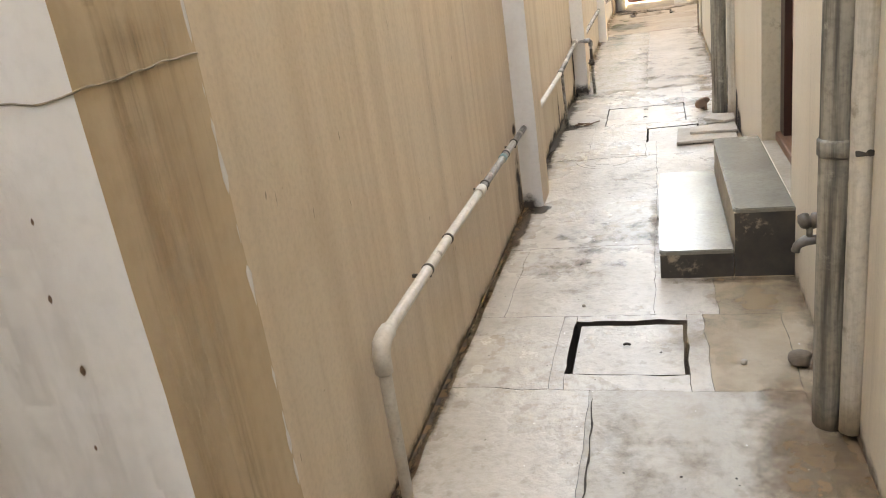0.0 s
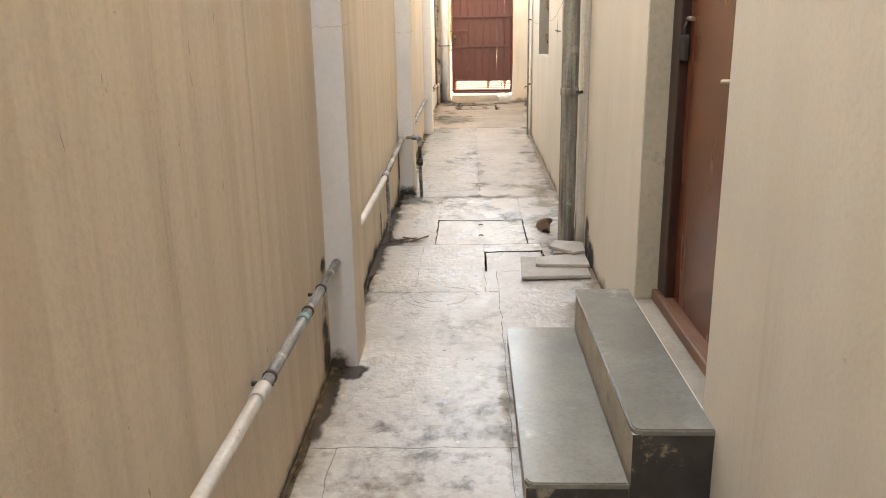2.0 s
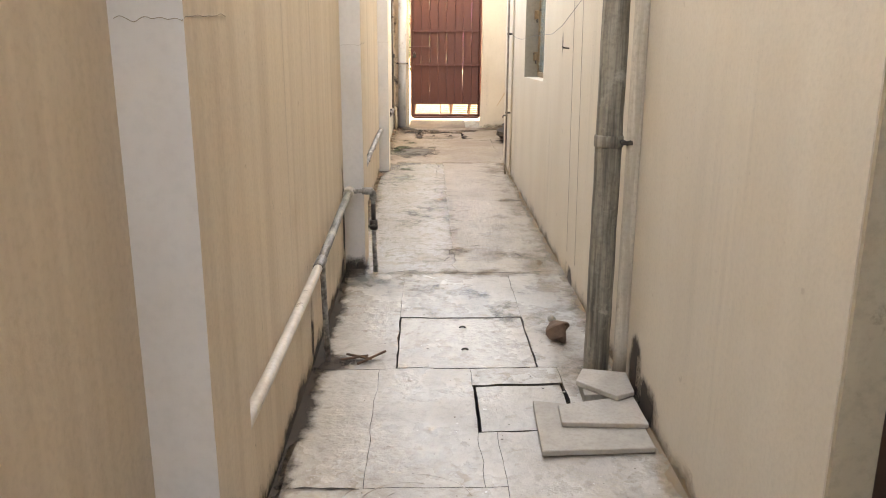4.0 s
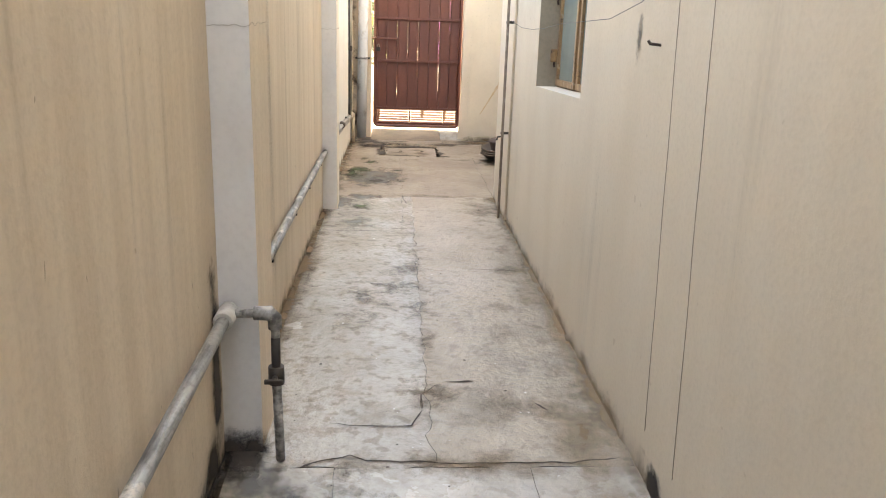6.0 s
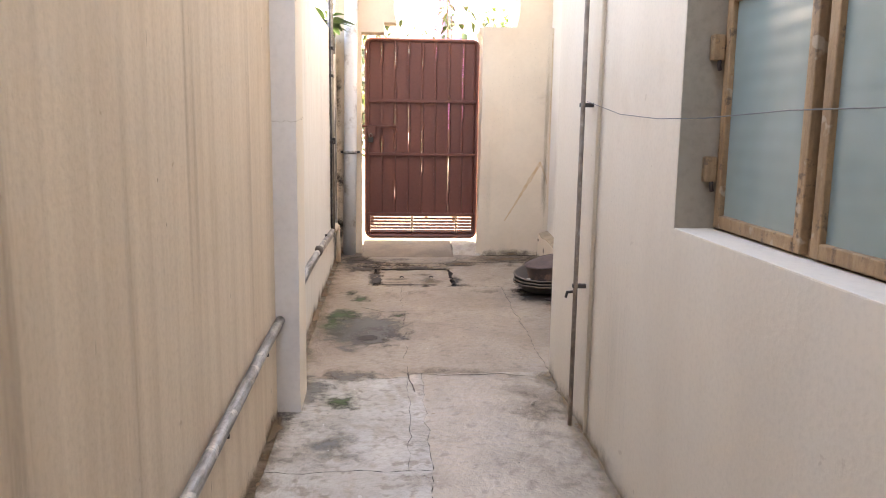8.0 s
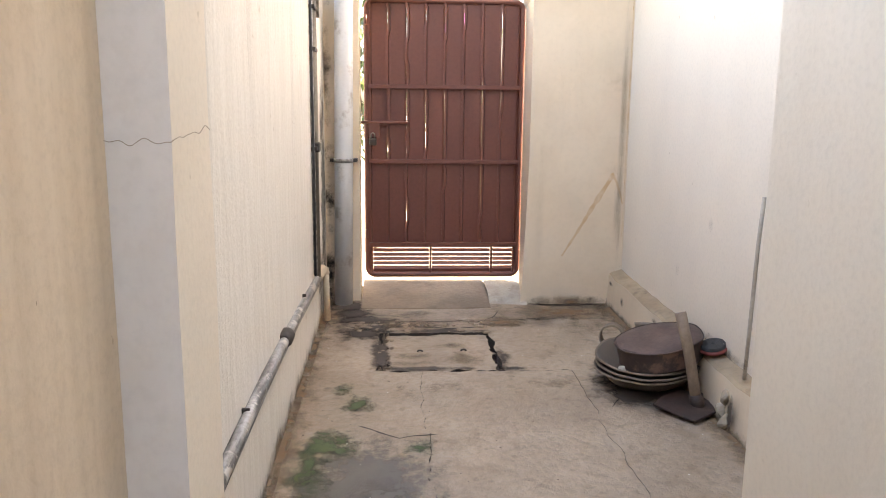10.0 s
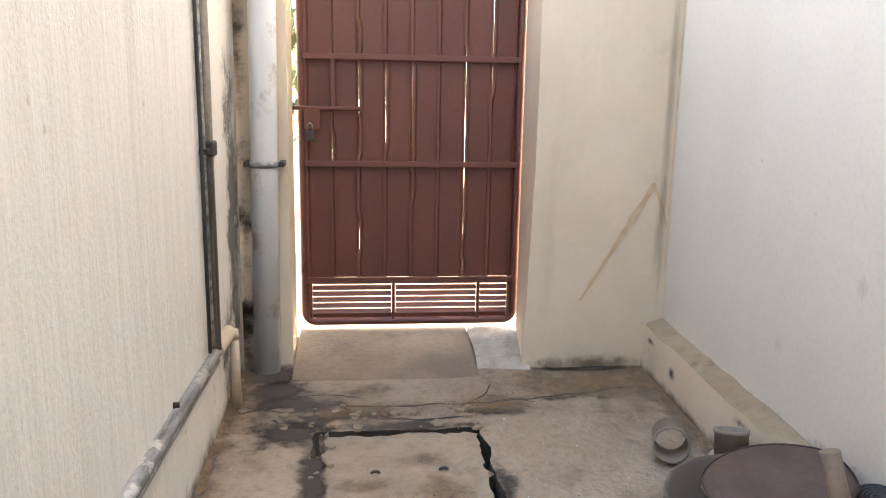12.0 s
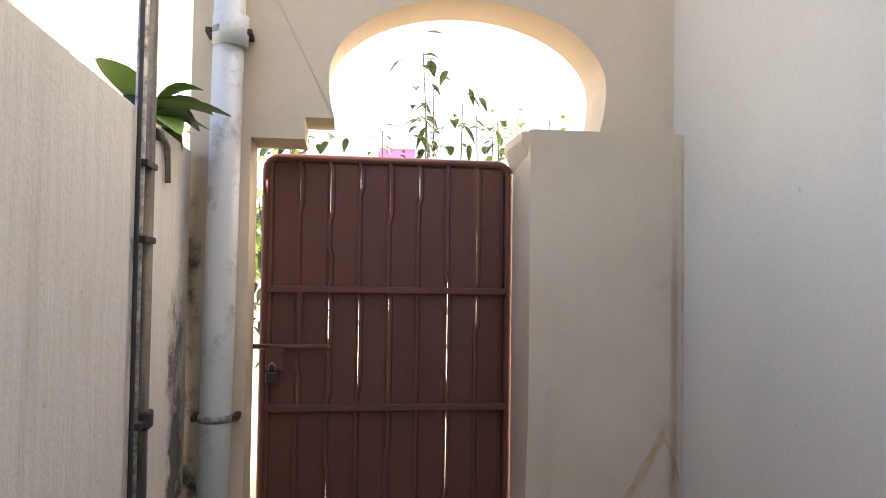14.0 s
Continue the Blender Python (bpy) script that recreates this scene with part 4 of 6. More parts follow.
q7 = random.Random(21)
for k in range(22):                       # uneven rain streaks down the boundary wall
    y = q7.uniform(0.85, 10.8)
    if any(a_ - 0.12 < y < c_ + 0.12 for a_, c_ in ((4.13, 4.41), (7.52, 7.80))):
        continue
    wall_film("rain_streak", "x", lambda p_: lw(p_) + 0.002 + 0.0004 * (k % 5), y, q7.uniform(1.1, 2.2), q7.uniform(0.02, 0.07), q7.uniform(0.5, 1.2), q7.uniform(0.5, 1.0), M["film_streak"], "brown rain streak on the wall")
for y, z, ry, rz, pk in ((11.6, 1.9, 0.10, 0.7, 0.8), (12.2, 2.1, 0.08, 0.5, 0.7), (13.2, 1.9, 0.10, 0.7, 0.7), (11.35, 1.5, 0.1, 0.9, 0.7)):
    wall_film("rain_streak", "x", lambda p_: lw(p_) + 0.002, y, z, ry, rz, pk, M["film_streak"], "brown rain streak on the wall")
for y, z, ry, rz, pk in ((1.7, 0.5, 0.12, 0.5, 0.9), (2.7, 0.7, 0.14, 0.6, 0.6), (5.0, 1.0, 0.3, 0.8, 0.5), (8.2, 0.7, 0.25, 0.6, 0.6), (10.3, 0.9, 0.2, 0.6, 0.6), (6.9, 1.5, 0.2, 0.8, 0.5)):
    wall_film("rain_streak", "x", RW - 0.002, y, z, ry, rz, pk, M["film_streak"], "faint brown streak on the house wall")
for y, z, ry, rz, pk in ((0.50, 1.45, 0.08, 0.75, 1.1), (0.58, 1.2, 0.07, 0.9, 1.0), (0.64, 1.6, 0.06, 0.6, 0.9), (0.47, 0.9, 0.05, 0.7, 0.9), (0.56, 0.6, 0.12, 0.5, 0.8), (0.57, 1.56, 0.15, 0.05, 1.0), (0.50, 1.30, 0.06, 0.5, 1.1)):
    wall_film("rain_streak", "x", -0.7945 + 0.0003 * (y * 100 % 5), y, z, ry, rz, pk * 0.95, M["film_pier"], "rusty brown rain streak down the pier side")
for x, z, rx, rz, pk in ((-1.08, 0.9, 0.24, 1.1, 0.9), (-1.06, 0.5, 0.24, 0.6, 0.9), (-0.86, 0.7, 0.05, 0.5, 0.9), (-1.0, 1.3, 0.15, 0.3, 0.7), (-1.05, 0.35, 0.16, 0.35, 0.9), (-0.95, 0.8, 0.10, 0.5, 0.7), (-1.15, 1.1, 0.10, 0.6, 0.8)):
    wall_film("rain_streak", "y", 0.4145, x, z, rx, rz, pk, M["film_streak"], "brown stain on the pier face")
for y, z, ry, rz in ((4.02, 0.30, 0.10, 0.30), (4.05, 0.66, 0.08, 0.05), (7.44, 0.62, 0.07, 0.42), (7.36, 0.30, 0.12, 0.12), (6.08, 0.30, 0.06, 0.30)):
    wall_film("black_slime", "x", lambda p_: lw(p_) + 0.0045, y, z, ry, rz, 0.95, M["film_black"], "black damp stain behind the pipe")
for y, x, pk in ((7.517, -0.90, 1.0), (7.516, -0.80, 0.8), (4.127, -0.90, 0.9), (10.937, -0.90, 0.6)):
    wall_film("black_slime", "y", y - 0.007, x, fz(y) + 0.01, 0.09, 0.10, pk, M["film_black"], "black damp at the pier foot")
for x, z, rx, rz, pk in ((0.75, 0.55, 0.40, 0.10, 0.7), (0.50, 1.0, 0.05, 0.6, 0.6), (1.05, 1.6, 0.05, 1.1, 0.35), (0.99, 1.40, 0.07, 0.06, 0.8), (0.75, 2.0, 0.3, 0.5, 0.4)):
    wall_film("rain_streak", "y", 14.5965, x, z, rx, rz, pk, M["film_streak"], "rusty brown stain on the gate pier")
for x, z, rx, rz, pk in ((1.04, 1.7, 0.025, 1.1, 0.8), (1.03, 1.15, 0.035, 0.35, 0.8)):
    wall_film("rust_streak", "y", 14.5958, x, z, rx, rz, pk, M["film_rust"], "rusty brown line in the corner of the gate pier")
for y, z, ry, rz, pk in ((12.55, 1.02, 0.05, 0.04, 0.6), (13.2, 1.25, 0.04, 0.05, 0.6), (13.6, 0.95, 0.05, 0.05, 0.55)):
    wall_film("rust_speck", "x", RX - 0.003, y, z, ry, rz, pk, M["film_rust"], "small rusty stain on the set-back wall")
for y, z, ry, rz, pk in ((12.62, 0.52, 0.04, 0.10, 1.0), (13.1, 0.50, 0.25, 0.05, 0.8)):
    wall_film("black_slime", "x", 0.972, y, z, ry, rz, pk, M["film_black"], "black chip in the ledge plaster")
wall_film("wall_foot_film", "y", 14.5945, 0.73, fz(14.6) + 0.01, 0.42, 0.06, 0.9, M["film_brown"], "brown splashed dirt at the pier foot")
for y, z, ry, rz in ((13.6, 0.66, 0.10, 0.03), (14.2, 0.62, 0.05, 0.05), (14.45, 0.68, 0.06, 0.02)):
    wall_film("black_slime", "x", 0.9715, y, z, ry, rz, 0.9, M["film_black"], "black chip in the ledge plaster")
wall_film("wall_foot_film", "x", RX - 0.0035, 13.0, 0.69, 1.6, 0.045, 0.6, M["film_brown"], "brown dirt along the top of the ledge")
q5 = random.Random(8)
bm = bmesh.new()
for k in range(420):
    y = q5.uniform(0.5, 14.4)
    disc(bm, q5.uniform(-0.86, RW - 0.03), y, abs(q5.gauss(0, 0.0032)) + 0.001, q5, 0.0024, 6)
flecks = bmesh.new()
for k in range(240):
    y = q5.uniform(0.6, 14.3)
    disc(flecks, q5.uniform(-0.84, RW - 0.03 if y < 11.5 else 0.93), y, abs(q5.gauss(0, 0.0026)) + 0.0012, q5, 0.0040, 6)
tagged(part("floor_flecks", flecks, M["facade"], floor, "tiny pale flecks of lime on the floor"), kind="stuff")
tagged(part("floor_pits", bm, M["grime"], floor, "small dark pits and specks"), kind="stuff")


def foot(name, y0, y1, wall_x, side, up, out, mat, seed, label, z_low=-0.02):
    """Ragged dirt along the foot of a wall: a strip up the wall and one out over the floor."""
    bm = bmesh.new()
    n = int((y1 - y0) / 0.025)
    rows = []
    for i in range(n + 1):
        y = y0 + (y1 - y0) * i / n
        h = up * (0.45 + 0.7 * noise.noise(Vector((seed, y * 1.7, 0))) + 0.4 * noise.noise(Vector((seed, y * 11, 3))) + 0.35 * noise.noise(Vector((seed, y * 31, 3))))
        w = out * (0.6 + 0.8 * noise.noise(Vector((seed + 5, y * 2.1, 0))) + 0.45 * noise.noise(Vector((seed + 5, y * 13, 3))) + 0.4 * noise.noise(Vector((seed + 5, y * 37, 3))))
        x = wall_x(y) + side * 0.003
        xo = x + side * max(0.004, w)
        rows.append([bm.verts.new((x, y, fz(y) + max(0.004, h))), bm.verts.new((x, y, floor_z(x, y) + 0.004 + z_low)), bm.verts.new((xo, y, floor_z(xo, y) + 0.0015))])
    for a, c in zip(rows, rows[1:]):
        bm.faces.new((a[0], c[0], c[1], a[1]))
        if out:
            bm.faces.new((a[1], c[1], c[2], a[2]))
    return part(name, bm, mat, floor, label)


for a, c, s in ((0.72, 4.12, 1.0), (4.42, 7.50, 2.0)):
    foot("wall_foot_grime", a, c, lw, 1, 0.022, 0.018, M["grime"], s, "black damp grime along the wall foot", -0.006)

q8 = random.Random(31)
chips = bmesh.new()
for k in range(70):                       # flaked screed and crumbs round the broken floor by the gate
    if k < 35:
        x, y = q8.uniform(-0.84, 0.15), 14.13 + q8.gauss(0, 0.07)
    else:
        x, y = -0.505 + q8.gauss(0, 0.025), q8.uniform(13.42, 14.06)
    r_ = q8.uniform(0.008, 0.034) if k < 35 else q8.uniform(0.006, 0.018)
    a0, n_ = q8.uniform(0, 6.28), q8.randint(5, 7)
    z = floor_z(x, y) - (0.03 if k >= 35 else 0.002)
    h_ = q8.uniform(0.006, 0.014) + (0.02 if k >= 35 else 0)
    ring = [(x + r_ * q8.uniform(0.6, 1.2) * math.cos(a0 + 6.283 * i / n_), y + r_ * q8.uniform(0.5, 1.1) * math.sin(a0 + 6.283 * i / n_)) for i in range(n_)]
    lo_ = [chips.verts.new((*c, z)) for c in ring]
    hi_ = [chips.verts.new((x + (c[0] - x) * 0.85, y + (c[1] - y) * 0.85, z + h_ * q8.uniform(0.7, 1.2))) for c in ring]
    chips.faces.new(hi_)
    for i in range(n_):
        chips.faces.new((lo_[i], lo_[(i + 1) % n_], hi_[(i + 1) % n_], hi_[i]))
tagged(part("screed_chips", chips, M["floor_dirty"], floor, "loose flakes of broken screed"), kind="stuff")

q6 = random.Random(9)
# small chips and nicks in the boundary wall's plaster
bm = bmesh.new()
for k in range(110):
    y, z = q6.uniform(0.9, 10.8), q6.uniform(0.3, 2.3)
    if any(a - 0.05 < y < c + 0.05 for a, c in ((4.1, 4.45), (7.5, 7.85))):
        continue
    h, w, tilt = q6.uniform(0.004, 0.022), q6.uniform(0.0012, 0.004), q6.uniform(-0.25, 0.25)
    x = lw(y) + 0.0015
    bm.faces.new([bm.verts.new((x, y + dy * w + tilt * dz * h, z + dz * h)) for dy, dz in ((0, -1), (1, -0.2), (0.5, 0.7), (0, 1), (-0.8, 0.3), (-0.6, -0.5))])
tagged(obj("plaster_nicks", bm, M["reveal"]), "small dark nicks in the boundary wall plaster", "stain", kind="structure")

# ledge at the foot of the set-back wall
bm = bmesh.new()
prism(bm, [(0.980, fz(13.0) - 0.2), (1.0, 0.655), (1.015, 0.668), (RX + 0.02, 0.690), (RX + 0.02, 0.2)], "y", 11.46, 14.60)
for v in bm.verts:
    v.co.z += (v.co.y - 13.0) * SLOPE if v.co.z > 0.5 else 0
bmesh.ops.subdivide_edges(bm, edges=[e for e in bm.edges if abs(e.verts[0].co.y - e.verts[1].co.y) > 1], cuts=60)
roughen(bm, 0.010, 7)
bm.normal_update()
for f in bm.faces:
    f.material_index = 1 if f.normal.x < -0.75 else 0
solid("ledge", bm, [M["ledge"], M["gate_wall"]], "chipped brown plaster ledge along the wall foot", "ledge", kind="structure")


# ---- doorstep and door ----
step = thing("doorstep", "two grey stone-topped steps up to the door", "step", (0.2, 3.7, fz(3.7)))


def slab_step(x0, x1, y0, y1, top, zlow, name):
    bm = bmesh.new()
    box(bm, x0 + 0.003, x1, y0 + 0.003, y1, zlow, top - 0.02)
    bmesh.ops.subdivide_edges(bm, edges=bm.edges[:], cuts=5, use_grid_fill=True)
    roughen(bm, 0.0025, 12)
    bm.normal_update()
    # faces towards -y take the dark plaster with pale patches
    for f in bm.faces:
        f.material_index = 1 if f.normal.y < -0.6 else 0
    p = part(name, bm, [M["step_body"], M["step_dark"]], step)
    bm = bmesh.new()
    prism(bm, [(x0 + 0.03, y0), (x1, y0), (x1, y1), (x0, y1), (x0, y0 + 0.03), (x0 + 0.009, y0 + 0.009)], "z", top - 0.020, top)
    es = [e for e in bm.edges if min(v.co.z for v in e.verts) > top - 0.001]
    bmesh.ops.bevel(bm, geom=es, offset=0.005, segments=2, affect="EDGES")
    part("slab", bm, M["step_top"], p, "polished grey stone slab")


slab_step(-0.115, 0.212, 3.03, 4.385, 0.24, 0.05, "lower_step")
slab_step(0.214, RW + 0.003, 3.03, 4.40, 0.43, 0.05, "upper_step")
part("inner_slab", B(RW + 0.004, RW + 0.21, D0 + 0.002, D1 - 0.002, 0.40, 0.4295), M["reveal"], step)

door = thing("door_1", "closed dark reddish-brown wooden door", "door", (0.6, 3.7, DZ), kind="structure")
for name, b in (("reveal", (RW + 0.004, RW + 0.135, D1 - 0.012, D1 + 0.0, DZ, DT)), ("reveal", (RW + 0.004, RW + 0.135, D0, D0 + 0.012, DZ, DT)),
                ("reveal", (RW + 0.004, RW + 0.135, D0 + 0.012, D1 - 0.012, DT - 0.012, DT))):
    part(name, B(*b), M["reveal_door"], door, "dusty cream door jamb")
part("sill", B(RW + 0.075, RW + 0.20, D0 + 0.013, D1 - 0.013, DZ, DZ + 0.050, bevel=0.008), M["sill_wood"], door, "worn reddish wooden sill")
# far post is widened: its dark brown also paints the shade on the leaf
for b in ((D0 + 0.012, D0 + 0.09), (D1 - 0.150, D1 - 0.012)):
    part("frame_post", B(RW + 0.10, RW + 0.20, b[0], b[1], DZ + 0.050, DT - 0.013, bevel=0.006), M["frame_brown"], door)
part("frame_head", B(RW + 0.10, RW + 0.20, D0 + 0.09, D1 - 0.15, DT - 0.09, DT - 0.013, bevel=0.006), M["frame_brown"], door)
leaf = part("leaf", B(RW + 0.135, RW + 0.172, D0 + 0.092, D1 - 0.152, DZ + 0.054, DT - 0.093, bevel=0.004), M["door_brown"], door, "glossy reddish-brown flush leaf")
part("handle", T([(RW + 0.135, 3.36, 1.46), (RW + 0.085, 3.36, 1.46), (RW + 0.08, 3.37, 1.46), (RW + 0.08, 3.48, 1.455)], 0.009, sides=8), M["brass"], leaf, "dull chrome lever handle")
part("bolt", T([(RW + 0.125, 4.05, 1.665), (RW + 0.125, 4.165, 1.668)], 0.009, sides=8), M["brass"], leaf, "chrome sliding bolt")
bm = bmesh.new()
tube(bm, [(RW + 0.118, 4.112, 1.655), (RW + 0.112, 4.112, 1.63), (RW + 0.115, 4.112, 1.60)], 0.006, sides=8)
box(bm, RW + 0.098, RW + 0.130, 4.085, 4.135, 1.50, 1.605, bevel=0.010)
part("door_lock", bm, M["iron_black"], leaf, "dark iron padlock hanging on the bolt")

# ---- window ----
win = thing("window_1", "wooden casement window with ribbed frosted panes, slightly ajar", "window", (0.55, 9.2, WZ), kind="structure")
part("window_sill", B(RW + 0.001, RW + 0.122, W0 + 0.004, W1 - 0.004, WZ - 0.002, WZ + 0.004, bevel=0.002), M["wall_cream"], win)
X0, X1 = RW + 0.122, RW + 0.19
TR = 2.085
for y0, y1 in ((W0, W0 + 0.05), (W1 - 0.05, W1)):
    part("frame_post", B(X0, X1, y0, y1, WZ + 0.004, WT, bevel=0.004), M["win_wood"], win)
for z0, z1 in ((WZ + 0.004, WZ + 0.05), (TR, TR + 0.055), (WT - 0.05, WT)):
    part("frame_rail", B(X0, X1, W0 + 0.05, W1 - 0.05, z0, z1, bevel=0.004), M["win_wood"], win)


def sash(y0, y1, z0, z1, swing, hinge_y):
    """One glazed casement; swing: degrees that it stands open about its hinge."""
    xs0, xs1 = X0 - 0.012, X0 + 0.026
    made = []
    fw = 0.036
    s = None
    bm = bmesh.new()
    box(bm, xs0, xs1, y0, y0 + fw, z0, z1, bevel=0.003)
    box(bm, xs0, xs1, y1 - fw, y1, z0, z1, bevel=0.003)
    box(bm, xs0, xs1, y0 + fw, y1 - fw, z0, z0 + fw, bevel=0.003)
    box(bm, xs0, xs1, y0 + fw, y1 - fw, z1 - fw, z1, bevel=0.003)
    g = bmesh.new()
    box(g, xs0 + 0.016, xs0 + 0.021, y0 + fw - 0.005, y1 - fw + 0.005, z0 + fw - 0.005, z1 - fw + 0.005)
    turn = Matrix.Translation((xs0, hinge_y, 0)) @ Matrix.Rotation(radians(swing), 4, "Z") @ Matrix.Translation((-xs0, -hinge_y, 0))
    for q in (bm, g):
        bmesh.ops.transform(q, matrix=turn, verts=q.verts[:])
    s = part("sash", bm, M["win_wood"], win)
    p = part("pane", g, M["glass"], s, "ribbed frosted glass")
    return s


mid = (W0 + W1) / 2 + 0.015
sash(mid + 0.020, W1 - 0.026, WZ + 0.012, TR + 0.012, -1.0, W1 - 0.026)
sash(W0 + 0.026, mid - 0.016, WZ + 0.012, TR + 0.012, 0.5, W0 + 0.026)
sash(mid + 0.010, W1 - 0.026, TR + 0.040, WT - 0.026, 0.0, W1)
sash(W0 + 0.026, mid - 0.010, TR + 0.040, WT - 0.026, 0.0, W0)
# dark bar fills the casement gap and paints in its shade
part("mullion", B(X0 + 0.010, X1, mid - 0.0155, mid + 0.0195, WZ + 0.05, TR), M["frame_brown"], win, "dark strip painted for the shaded gap between the casements")
for z in (1.55, 1.90):
    part("hinge", B(X0 - 0.050, X0 - 0.013, W1 - 0.036, W1 - 0.006, z, z + 0.075, bevel=0.006), M["win_wood"], win, "wooden hinge block")
    part("hook", T([(X0 - 0.025, W1 - 0.028, z + 0.01), (X0 - 0.028, W1 - 0.03, z - 0.012), (X0 - 0.024, W1 - 0.03, z - 0.028)], 0.006, sides=6), M["rust_pan"], win)
# reveals are coloured darker than the house wall
for b in ((RW + 0.002, X0, W1 - 0.004, W1 - 0.0, WZ, WT), (RW + 0.002, X0, W0, W0 + 0.004, WZ, WT)):
    part("reveal", B(*b), M["reveal"], win, "grey reveal")
# room behind the panes, closed and dark
bm = bmesh.new()
box(bm, RW + 0.95, RW + 1.0, W0 - 0.4, W1 + 0.4, 0.8, 3.2)
solid("wall_room", bm, M["facade"], "plain wall of the room behind the window", "wall", kind="structure")
bm = bmesh.new()
for k in range(7):
    box(bm, RW + 0.24, RW + 0.25, W0 + 0.02, W1 - 0.02, WZ + 0.1 + k * 0.17, WZ + 0.105 + k * 0.17)
solid("window_bars", bm, M["pipe_white"], "faint horizontal bars behind the frosted window", "bars")

# ---- gate ----
GY = 15.0
GX0, GX1, GZ0, GZ1 = -0.645, 0.452, 0.615, 2.525
gate = thing("metal_gate", "closed oxide-red sheet-metal gate with light showing through slits", "gate", (-0.1, GY, GZ0))


def rounded(x0, x1, z0, z1, r, n=6):
    pts = []
    for cx, cz, a0 in ((x1 - r, z1 - r, 0), (x0 + r, z1 - r, 90), (x0 + r, z0 + r, 180), (x1 - r, z0 + r, 270)):
        pts += [(cx + r * math.cos(radians(a0 + 90 * k / n)), cz + r * math.sin(radians(a0 + 90 * k / n))) for k in range(n + 1)]
    return pts


loop = rounded(GX0 + 0.016, GX1 - 0.016, GZ0 + 0.016, GZ1 - 0.016, 0.055)
part("frame", T([(x, GY, z) for x, z in loop + loop[:2]], 0.019, sides=10, cap=False), M["gate_red"], gate, "bent tube frame")
SX0, SX1, SZ0, SZ1 = GX0 + 0.03, GX1 - 0.03, 0.862, GZ1 - 0.028
NB = 8
pw = (SX1 - SX0) / NB
# slits between the boards: board edge, from height, to height
SLITS = [(1, 1.44, 1.60), (1, 2.30, 2.46), (2, 1.46, 1.93), (2, 1.97, 2.10), (2, 2.24, 2.49), (2, 1.00, 1.16), (3, 1.50, 1.93), (3, 2.36, 2.46), (4, 1.44, 1.93), (4, 1.24, 1.41),
         (4, 2.25, 2.46), (5, 2.34, 2.47), (6, 1.44, 1.99), (6, 1.06, 1.42), (6, 0.87, 0.96), (7, 1.76, 1.93), (7, 1.96, 2.48)]


def slit(edge, z):
    w = 0.0
    for e, a, c in SLITS:
        if e == edge and a < z < c:
            w = max(w, min(z - a, c - z, 0.06) / 0.06)
    return w * (0.0009 + 0.0020 * noise.noise(Vector((edge * 3.3, z * 7, 2))))


for k in range(NB):
    bm = bmesh.new()
    n = 44
    rows = []
    for j in range(n + 1):
        z = SZ0 + (SZ1 - SZ0) * j / n
        a = SX0 + pw * k + (slit(k, z) if k else 0)
        c = SX0 + pw * (k + 1) - (slit(k + 1, z) if k < NB - 1 else 0)
        if slit(k, z) == 0 and k:
            a -= 0.012
        y = GY + (0.004 if k % 2 else 0.0)
        row = []
        for u, dy in ((0, -0.016), (0.10, -0.016), (0.16, 0), (0.84, 0), (0.90, -0.016 if k == NB - 1 else 0.0), (1.0, 0 if k == NB - 1 else -0.011)):
            row.append(bm.verts.new((a + (c - a) * u, y + dy, z)))
        row += [bm.verts.new((v.co.x, v.co.y + 0.0025, z)) for v in row[::-1]]
        rows.append(row)
    for p, q in zip(rows, rows[1:]):
        for i in range(len(p)):
            bm.faces.new((p[i], p[(i + 1) % len(p)], q[(i + 1) % len(p)], q[i]))
    bm.faces.new(rows[0])
    bm.faces.new(rows[-1][::-1])
    part("sheet", bm, M["gate_red"], gate)
for z in (1.435, 1.942, 0.853):
    part("rail", B(GX0 + 0.03, GX1 - 0.03, GY - 0.036, GY - 0.018, z - 0.014, z + 0.014, bevel=0.003), M["gate_red"], gate)
part("latch_bar", T([(-0.672, GY - 0.05, 1.70), (-0.345, GY - 0.05, 1.698)], 0.011, sides=8), M["gate_red"], gate)
part("latch_post", B(-0.49, -0.468, GY - 0.045, GY - 0.02, 1.70, 1.93, bevel=0.003), M["gate_red"], gate)
part("latch_plate", B(-0.615, -0.54, GY - 0.06, GY - 0.04, 1.60, 1.70, bevel=0.004), M["gate_red"], gate)
lock = part("padlock", B(-0.612, -0.562, GY - 0.082, GY - 0.06, 1.545, 1.595, bevel=0.006), M["iron_black"], gate, "dark iron padlock")
part("shackle", T([(-0.60, GY - 0.071, 1.59), (-0.60, GY - 0.071, 1.62), (-0.587, GY - 0.071, 1.632), (-0.574, GY - 0.071, 1.62), (-0.574, GY - 0.071, 1.59)], 0.004, sides=6), M["brass"], lock)
for z in (0.90, 2.35):
    part("hinge_knuckle", T([(GX0 + 0.012, GY - 0.03, z), (GX0 + 0.012, GY - 0.03, z + 0.06)], 0.010, sides=8), M["gate_red"], gate)
for x in (-0.185, 0.249, GX0 + 0.045, GX1 - 0.045):
    part("mullion", B(x - 0.008, x + 0.008, GY - 0.014, GY + 0.010, GZ0 + 0.03, 0.842, bevel=0.002), M["gate_red"], gate)
for b in ((GX0 + 0.02, GX0 + 0.054, GZ0 + 0.02, 0.862), (GX1 - 0.054, GX1 - 0.02, GZ0 + 0.02, 0.862), (GX0 + 0.054, GX1 - 0.054, GZ0 + 0.02, 0.672)):
    part("kick_plate", B(b[0], b[1], GY + 0.011, GY + 0.014, b[2], b[3]), M["gate_red"], gate)
